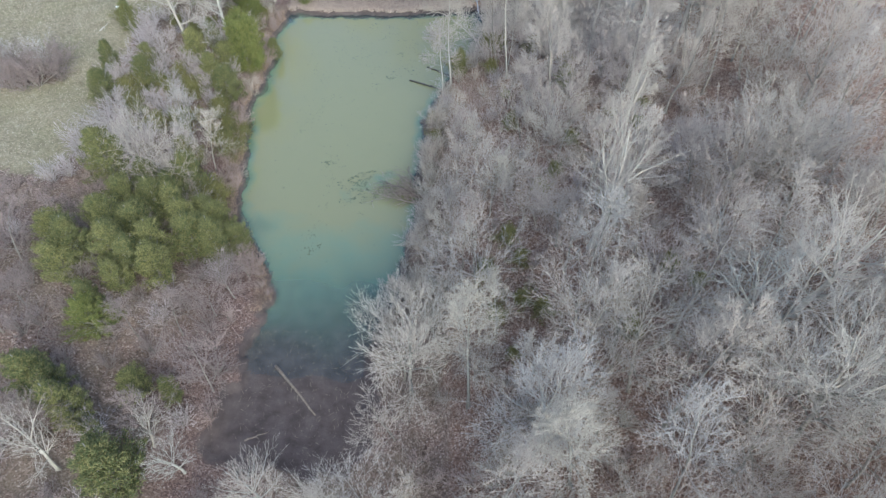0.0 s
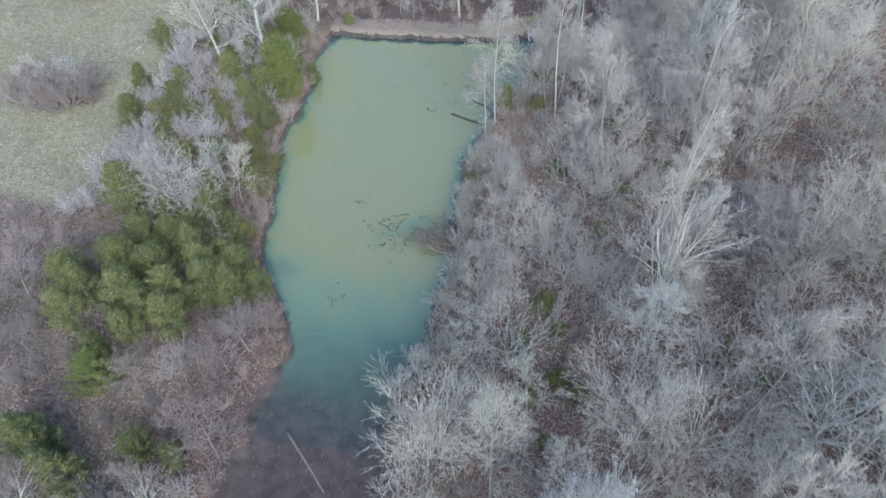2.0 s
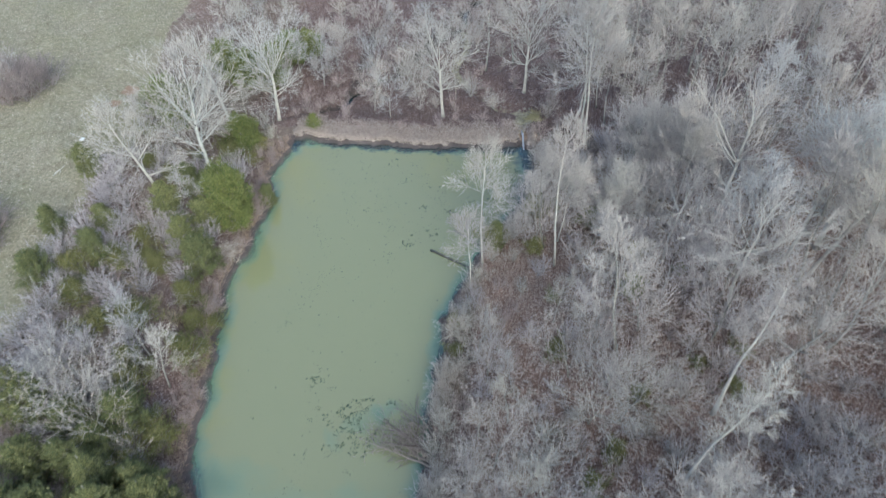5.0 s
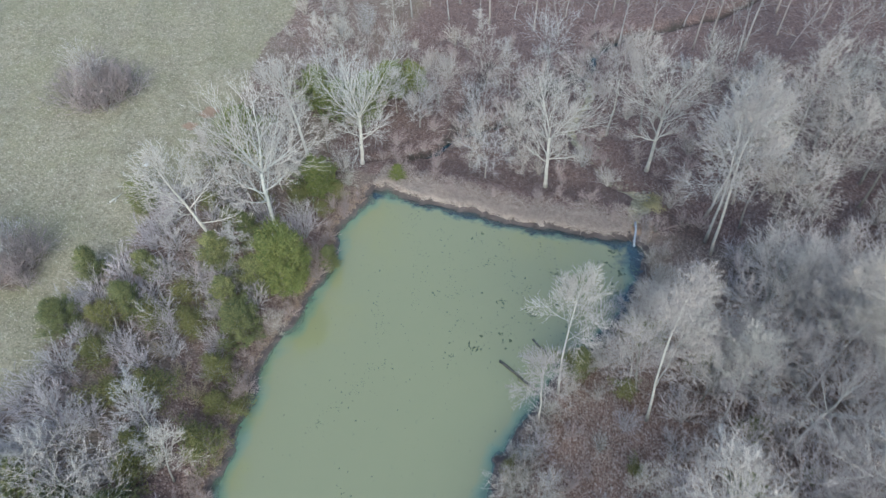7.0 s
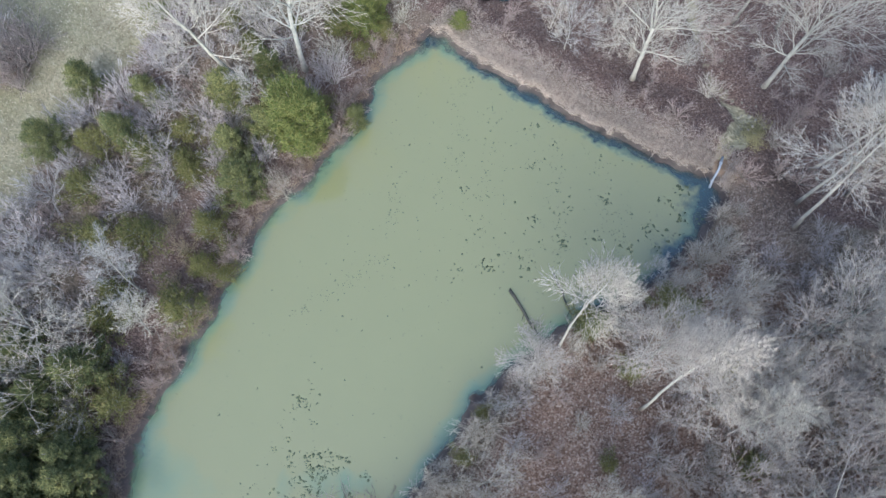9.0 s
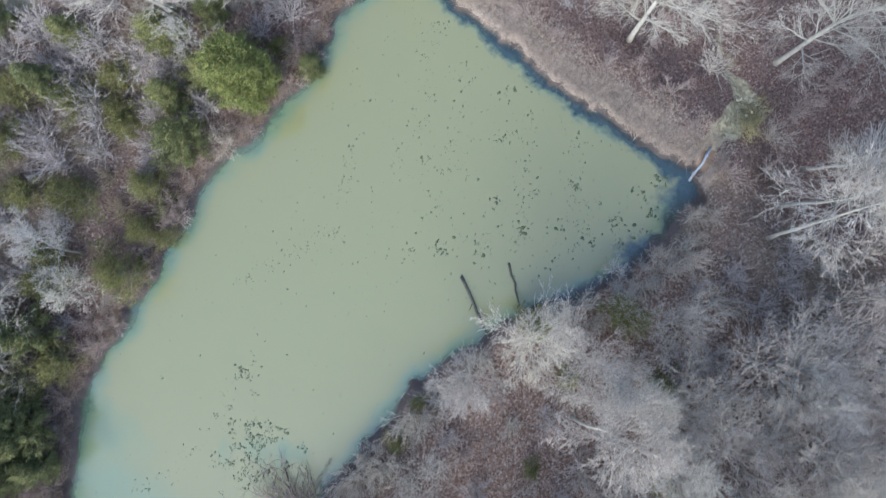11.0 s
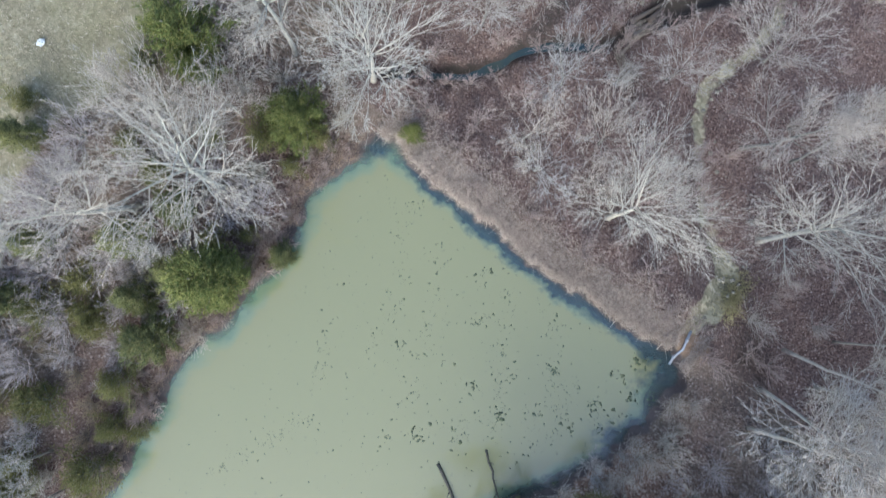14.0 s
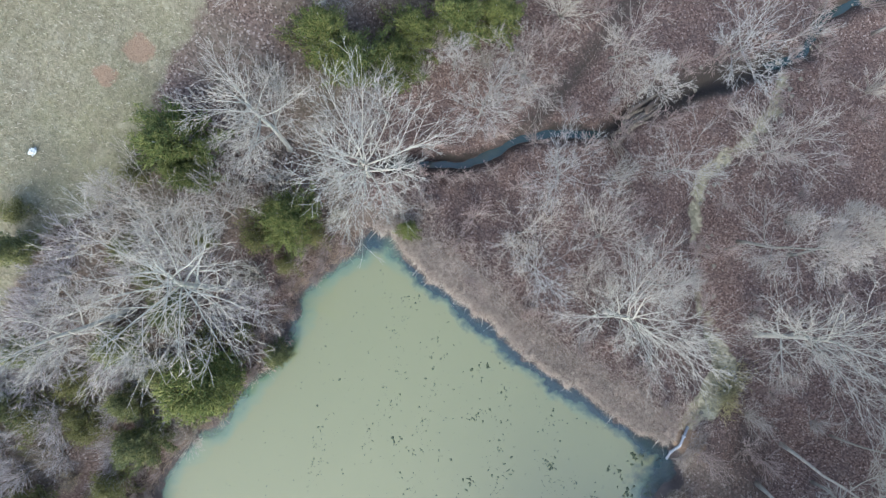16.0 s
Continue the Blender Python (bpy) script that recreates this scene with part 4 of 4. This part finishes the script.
far_forms = [bare_tree(71, 18, 4.4, 10, 4, 1, 0.35, 0.18), bare_tree(72, 16, 4.2, 10, 4, 1, 0.3, 0.16), bare_tree(73, 10, 3.5, 10, 4, 1, 0.25, 0.12), bare_tree(74, 19, 4.0, 10, 4, 1, 0.4, 0.18)]
far_spots = scatter(175, 34, 90, 18, 140, 4.0, in_woods) + scatter(130, -66, 75, 146, 182, 4.3, in_woods) + scatter(75, -78, -42, 4, 62, 3.6, in_woods) + scatter(36, -40, 45, 4, 24, 3.6, in_woods)
tagged(joined("far_woods", far_forms, far_spots, FAR, 0.7, 1.05), "grey leafless woodland in the distance", "woods", kind="stuff")


def strewn(count, x0, x1, y0, y1, allowed, r=None):
    r = r or rng
    x, y = r.uniform(x0, x1, count), r.uniform(y0, y1, count)
    ok = allowed(x, y)
    return x[ok], y[ok]


def blades(name, x, y, lo, hi, rad, lean, material):
    n = len(x)
    base = np.stack([x, y, height(x, y) - 0.03], 1)
    tall = rng.uniform(lo, hi, n) if np.isscalar(hi) else rng.uniform(0.4, 1.0, n) * hi
    tip = base + np.stack([rng.normal(0, lean, n) * tall, rng.normal(0, lean, n) * tall, tall], 1)
    g = Growth()
    g.cones(base, tip, rng.uniform(0.6, 1.3, n) * rad)
    return new(name, g.mesh(name, material))


def brushy(x, y):
    patch = ripple(x * 0.35 + 4, y * 0.35) + 0.5 * ripple(x * 0.9, y * 0.9 + 3)
    return (shore(x, y) > 0.8) & (field_zone(x, y) < 0.4) & (to_line(x, y, CREEK_LINE) > 1.6) & (to_line(x, y, SPILL_LINE) > 1.2) & (patch > rng.uniform(-1.3, 0.6, len(x))) & ((y < 112) | (rng.uniform(0, 1, len(x)) < 0.5))


bx, by = strewn(90000, -62, 50, 12, 152, brushy)
tagged(blades("brush", bx, by, 0.5, 2.2, 0.014, 0.4, BRUSH), "reddish-brown leafless brush on the woodland floor", "brush", kind="stuff")
ux, uy = strewn(32000, -5, 34, 24, 112, brushy)
tagged(blades("undergrowth", ux, uy, 1.0, 3.2, 0.013, 0.3, TANNED), "thin tan leafless stems under the hillside trees", "brush", kind="stuff")
fx, fy = strewn(60000, -95, -44, 62, 150, lambda x, y: (field_zone(x, y) > rng.uniform(0.2, 0.9, len(x))) & (np.hypot(x + 51.6, y - 113.2) > 0.9) & (np.hypot(x + 52.3, y - 109.9) > 0.7))
tagged(blades("pasture_grass", fx, fy, 0.08, 0.3, 0.045, 0.6, TURF), "short dry winter grass in a pasture", "grass", kind="stuff")
dx, dy = strewn(160000, -29, 6, 110.5, 118.5, lambda x, y: (np.hypot(x - 4.3, (y - 113.6) * 0.4) > 0.8) & (shore(x, y) > 0.1) & (shore(x, y) < 0.1 + 5 * rng.uniform(0, 1, len(x)) ** 2.2 + 0.9 * ripple(x, y)))
tagged(blades("dry_grass", dx, dy, 0.12, 0.5, 0.026, 0.9, CREST), "pale dry grass along the dam's crest", "grass", kind="stuff")
wx, wy = strewn(95000, -34, -20, 48, 112, lambda x, y: (shore(x, y) > 0.1) & (shore(x, y) < rng.uniform(0.3, 2.2, len(x))))
tagged(blades("bank_grass", wx, wy, 0.2, 0.9, 0.02, 0.65, BANKS), "dry grass hanging over the eroded bank", "grass", kind="stuff")


def by_creek(x, y):
    return 0.6 < to_line(np.array([x]), np.array([y]), CREEK_LINE)[0] < 1.9 or 0.7 < to_line(np.array([x]), np.array([y]), SPILL_LINE[5:])[0] < 1.6


for k, (x, y) in enumerate(scatter(46, -30, 2, 118, 162, 0.9, by_creek)):
    plant("creek_bush", SAPLINGS, x, y, float(rng.uniform(0.4, 0.85)), turned(), slightly(), "leafless bush leaning over the creek", "shrub", "creek bushes", k, ("stem", "crown"))


# ---- things in and by the water ----
def part(name, growth, material, parent, label="", smooth_shade=True):
    ob = new(name, growth.mesh(name, material, smooth_shade))
    ob.parent = parent
    return tagged(ob, label)


def thing(name, x, y, z, label, category, group=""):
    root = new(name)
    root.location = (x, y, z)
    return tagged(root, label, category, group)


def fallen_log(name, a, b, z0, z1, r, material, label, stubs=4, seed=1):
    r_ = np.random.default_rng(seed)
    a, b = np.array([*a, z0]), np.array([*b, z1])
    root = thing(name, *a, label, "log")
    g = Growth()
    path = np.linspace(0, 1, 8)[:, None] * (b - a) + r_.normal(0, 0.05, (8, 3)) * np.array([1, 1, 0.3])
    g.tube(path, np.linspace(r, r * 0.45, 8), 8)
    part("stem", g, material, root)
    for k in range(stubs):
        g = Growth()
        s = path[int(r_.integers(2, 7))]
        g.tube(limb_path(r_, s, unit(b - a) + r_.normal(0, 0.6, 3), r_.uniform(0.5, 1.3), 3, 0, 0.15), np.linspace(r * 0.35, 0.015, 4), 5)
        part("branch_stub", g, material, root)
    return root


fallen_log("fallen_log", (-6.8, 92.3), (-1.4, 89.3), 0.02, 0.35, 0.17, WETWOOD, "dark waterlogged trunk lying in the pond", 3, 2)
fallen_log("fallen_log", (-4.2, 96.0), (-0.6, 93.0), 0.0, 0.3, 0.12, WETWOOD, "thin dark log lying in the pond", 2, 3)
fallen_log("fallen_log", (-18.9, 41.5), (-13.9, 35.8), 0.12, 0.1, 0.17, WOOD, "weathered grey log lying on the mud flat", 3, 4)
fallen_log("fallen_log", (-20.5, 33.2), (-18.4, 34.0), 0.12, 0.14, 0.10, WOOD, "short broken log on the mud flat", 1, 5)
fallen_log("fallen_log", (15.9, 41.6), (14.5, 36.5), float(height(15.9, 41.6)) + 0.3, float(height(14.5, 36.5)) + 0.35, 0.26, WOOD, "broken trunk lying on the hillside", 2, 6)
fallen_log("fallen_log", (-53.4, 94.8), (-52.7, 96.6), float(height(-53.4, 94.8)) + 0.12, float(height(-52.7, 96.6)) + 0.12, 0.14, WHITE, "bleached white log lying in the pasture", 1, 7)
fallen_log("fallen_log", (15.2, 99.8), (17.6, 97.2), float(height(15.2, 99.8)) + 0.15, float(height(17.6, 97.2)) + 0.15, 0.13, WOOD, "grey log lying in the woods", 1, 8)


# a toppled tree whose crown lies in the water
treetop = thing("fallen_treetop", -3.2, 65.8, 0.25, "dead grey treetop fallen from the bank into the pond", "fallen tree")
r_ = np.random.default_rng(3)
TOPPLED = [(150, 8.6, 0.15), (138, 8.0, 0.11), (124, 6.8, 0.09), (160, 7.4, 0.1), (144, 7.0, 0.08), (171, 5.2, 0.07), (131, 5.0, 0.07), (112, 5.2, 0.06), (147, 6.2, 0.08), (154, 7.8, 0.09), (141, 5.4, 0.08), (118, 6.0, 0.07), (165, 6.4, 0.08), (135, 7.0, 0.08)]
for k, (a, ln, rad) in enumerate(TOPPLED):
    limb, fine = Growth(), Growth()
    a = math.radians(145 + (a - 145) * 0.62)
    ramify(r_, limb, fine, np.array([r_.normal(0, 0.4), r_.normal(0, 0.5), r_.uniform(0.0, 0.5)]), np.array([math.cos(a), math.sin(a), 0.05]), ln * 0.86, rad * 1.6, (7, 3), 3, -0.01, 0.17, 0.8)
    for g, name, stuff in ((limb, "limb", WOOD if k % 2 == 0 else STICK), (fine, "spray", STICK)):
        v, f = g.arrays()
        v[:, 2] = np.maximum(v[:, 2] * 0.45 - 0.02 * np.hypot(v[:, 0], v[:, 1]), -0.5)
        flat = Growth()
        flat.add(v, f)
        part(name, flat, stuff, treetop)


def floating(name, centres, count, spread, lo, hi, label, seed):
    """Small curled leaf mats on the water."""
    r_ = np.random.default_rng(seed)
    g = Growth()
    for (x, y) in centres:
        for _ in range(count):
            px, py = x + r_.normal(0, spread), y + r_.normal(0, spread)
            if shore(np.array([px]), np.array([py]))[0] > -0.25:
                continue
            k = int(r_.integers(5, 8))
            a = np.sort(r_.uniform(0, 6.28, k))
            rr = (lo * 0.6 + (hi * 1.15 - lo * 0.6) * r_.random() ** 2.2) * r_.uniform(0.5, 1.2, k)
            st = r_.uniform(0.5, 1.0)
            st, tw = r_.uniform(0.3, 1.0), r_.uniform(0, 3.14)
            ex, ey = np.cos(a) * rr, np.sin(a) * rr * st
            ring = np.stack([px + ex * math.cos(tw) - ey * math.sin(tw), py + ex * math.sin(tw) + ey * math.cos(tw), np.full(k, 0.004)], 1)
            v = np.concatenate([ring, [[px, py, r_.uniform(0.008, 0.016)]], [[px, py, -0.02]]])
            f = np.array([[i, (i + 1) % k, k] for i in range(k)] + [[(i + 1) % k, i, k + 1] for i in range(k)])
            g.add(v, f)
    return tagged(new(name, g.mesh(name, DEBRIS)), label, "debris", kind="stuff")


def drift(points, step, wob, seed):
    r_ = np.random.default_rng(seed)
    out = []
    for (ax, ay), (bx_, by_) in zip(points[:-1], points[1:]):
        n = max(int(math.hypot(bx_ - ax, by_ - ay) / step), 1)
        out += [(ax + (bx_ - ax) * i / n + r_.normal(0, wob), ay + (by_ - ay) * i / n + r_.normal(0, wob)) for i in range(n)]
    return out


trails = drift([(-24.5, 108.5), (-22.2, 109), (-22.2, 107.3), (-19.7, 104), (-18.4, 102), (-18.6, 99.5), (-17.2, 96)], 0.7, 0.35, 1) + drift([(-18.5, 108.5), (-16.0, 104.5), (-14.5, 101), (-13, 97), (-12.5, 93.5)], 0.8, 0.4, 2)
trails += drift([(-11.5, 110), (-10.2, 106), (-8.0, 102.5), (-5.5, 99.8), (-3.5, 96.8)], 0.6, 0.5, 21) + drift([(-7.2, 110), (-5.0, 106.8), (-2.0, 104.0), (1.0, 100.0)], 0.6, 0.5, 22) + drift([(-22, 96), (-20.6, 93), (-19.2, 91)], 0.6, 0.3, 23)
trails += drift([(-18.2, 89), (-20.0, 85.7), (-21.2, 82.2), (-22.6, 79)], 0.45, 0.2, 3) + drift([(-17.0, 75), (-16.8, 72.5), (-16.2, 66), (-17.8, 61), (-18.0, 58)], 0.9, 0.4, 4) + drift([(-1.0, 106), (-1.4, 102), (-2.3, 100.5), (-7, 97), (-9, 94.5)], 0.9, 0.5, 5)
floating("floating_leaves", trails, 8, 0.36, 0.04, 0.135, "dark leaf scraps drifting in lines on the pond", 1)
clumps = [(-10.2, 93.1), (-9.6, 93.6), (-7.1, 95.7), (-6.8, 95.2), (-11.9, 91.1), (-2.3, 101.3), (-1.2, 98.4), (1.2, 105.2), (1.5, 104.6), (-22.4, 109.6), (-15.8, 99), (-17.3, 73.8), (-16.9, 58.3), (-17.6, 57.6), (-13.7, 108.4), (2.6, 97.5), (1.6, 95.6), (3.6, 107.6), (4.2, 105.6), (2.9, 103.4), (5.0, 108.6), (3.3, 101.2), (1.9, 107.9), (0.6, 101.9), (-3.4, 105.3), (-6.2, 102.8), (-8.3, 99.6), (-4.9, 98.9), (-11.5, 104.6), (2.2, 110.4)]
floating("leaf_clumps", clumps, 18, 0.42, 0.05, 0.25, "dark clumps of leaves floating on the pond", 2)
rnd = np.random.default_rng(8)
loose = [(float(a), float(b)) for a, b in zip(rnd.uniform(-28, 5, 1300), rnd.uniform(55, 111, 1300)) if b > 84 or rnd.random() < 0.35]
floating("loose_leaves", loose, 1, 0.2, 0.04, 0.14, "scattered leaf scraps floating on the pond", 3)
rnd = np.random.default_rng(14)
snags = [(-14.0, 69.9), (-13.7, 69.7), (-12.6, 71.3), (-11.8, 71.4), (-14.0, 65.6), (-13.3, 65.9), (-12.0, 67.2), (-11.6, 68.2), (-11.9, 63.9), (-10.9, 65.5), (-10.6, 66.9), (-10.0, 67.7), (-17.0, 73.4), (-16.4, 73.5), (-15.2, 72.7), (-15.1, 68.5), (-9.6, 67.8), (-10.4, 67.3)]
snags += [(float(a), float(b)) for a, b in zip(rnd.normal(-12.4, 1.3, 34), rnd.normal(68.6, 1.9, 34))]
floating("snagged_leaves", snags, 12, 0.25, 0.05, 0.19, "dark leaves snagged round the fallen treetop", 4)

# outlet pipe at the dam's end
pipe = thing("drain_pipe", 4.5, 111.9, 0.0, "grey plastic drain pipe at the dam's end", "pipe")
run = [(4.5, 111.9), (4.42, 112.7), (4.32, 113.6), (4.24, 114.5), (4.15, 115.4)]
lay = np.array([(a - 4.5, b - 111.9, max(float(height(a, b)) + 0.22, 0.1)) for a, b in run])
g = Growth()
g.tube(lay, np.full(5, 0.125), 12)
part("barrel", g, PIPE, pipe)
for k in (1, 3):
    g = Growth()
    w = unit(lay[k + 1] - lay[k])
    g.tube(np.array([lay[k] - w * 0.1, lay[k] + w * 0.1]), (0.175, 0.175), 12)
    part("collar", g, PIPE, pipe)

# rubbish in the pasture
bag = thing("plastic_bag", -53.0, 101.8, float(height(-53.0, 101.8)), "crumpled white plastic bag in the pasture", "rubbish")
bm = bmesh.new()
bmesh.ops.create_icosphere(bm, subdivisions=3, radius=0.38)
for v in bm.verts:
    v.co *= 0.75 + 0.5 * noise.noise(v.co * 5)
    v.co.z = max(v.co.z * 0.6 + 0.18, 0)
me = bpy.data.meshes.new("sack")
bm.to_mesh(me), bm.free()
me.materials.append(LITTER)
new("sack", me).parent = bag

# log jam across the creek
jam = thing("log_jam", -15.2, 135.5, -2.2, "grey logs jammed across the creek", "log jam")
r_ = np.random.default_rng(12)
for k in range(15):
    g = Growth()
    a = math.radians(67) + r_.normal(0, 0.16)
    mid = np.array([r_.normal(-0.4, 0.4), r_.normal(0.4, 1.0), r_.uniform(-0.1, 0.55)])
    w = np.array([math.cos(a), math.sin(a), r_.normal(0, 0.05)])
    ln = r_.uniform(1.8, 4.2)
    g.tube(limb_path(r_, mid - w * ln / 2, w, ln, 4, 0, 0.05), np.linspace(r_.uniform(0.12, 0.3), 0.07, 5), 7)
    part("log", g, STICK if k % 3 == 0 else WOOD, jam)
snapped = thing("fallen_branch", -16.6, 133.0, -2.0, "broken leafless branch lying beside the log jam", "branch")
for k in range(6):
    g = Growth()
    a = math.radians(-25) + r_.normal(0, 0.12)
    at = np.array([r_.normal(0, 0.25), r_.normal(0, 0.25), 0.25 + 0.05 * k])
    g.tube(limb_path(r_, at, np.array([math.cos(a), math.sin(a), 0.03]), r_.uniform(3.5, 6.5), 5, 0.0, 0.06), np.linspace(0.07, 0.02, 6), 6)
    part("shoot", g, WOOD, snapped)

# stones along the spillway and creek
rock_meshes = []
for k in range(4):
    bm = bmesh.new()
    bmesh.ops.create_icosphere(bm, subdivisions=2, radius=1.0)
    for v in bm.verts:
        v.co *= 0.8 + 0.5 * noise.noise(v.co * 1.7 + Vector((k * 3.1, 0, 0)))
        v.co.z *= 0.55
    me = bpy.data.meshes.new("rock")
    bm.to_mesh(me), bm.free()
    me.materials.append(ROCK)
    rock_meshes.append(me)
r_ = np.random.default_rng(21)
for k in range(70):
    line = SPILL_LINE[1:] if k % 3 else CREEK_LINE[6:13]
    i = int(r_.integers(0, len(line) - 1))
    p = line[i] + (line[i + 1] - line[i]) * r_.random() + r_.normal(0, 0.55, 2)
    size = float(r_.uniform(0.1, 0.34))
    ob = tagged(new("rock", rock_meshes[k % 4]), "rounded grey stone in the creek bed", "rock", "creek stones")
    ob.matrix_basis = pose(float(p[0]), float(p[1]), float(height(p[0], p[1])) + size * 0.15, 0, 0, turned()) @ Matrix.Diagonal((size, size * 0.8, size, 1))
tx, ty = r_.normal(5.9, 0.55, 1000), r_.normal(120.4, 1.2, 1000)
tagged(blades("straw_tussock", tx, ty, 0.25, 0.8, 0.03, 0.7, TUSSOCK), "yellowed tussock grass beside the spillway", "grass", kind="stuff")

mx, my = r_.uniform(-22, -10, 260), r_.uniform(31, 46, 260)
ma = r_.uniform(0, 6.28, 260)
mz = np.maximum(height(mx, my), 0) + 0.03
ml = r_.uniform(0.2, 0.8, 260)
g = Growth()
g.cones(np.stack([mx, my, mz], 1), np.stack([mx + np.cos(ma) * ml, my + np.sin(ma) * ml, mz + 0.04], 1), r_.uniform(0.015, 0.035, 260))
tagged(new("driftwood", g.mesh("driftwood", WOOD)), "small grey sticks strewn over the mud flat", "driftwood", kind="stuff")
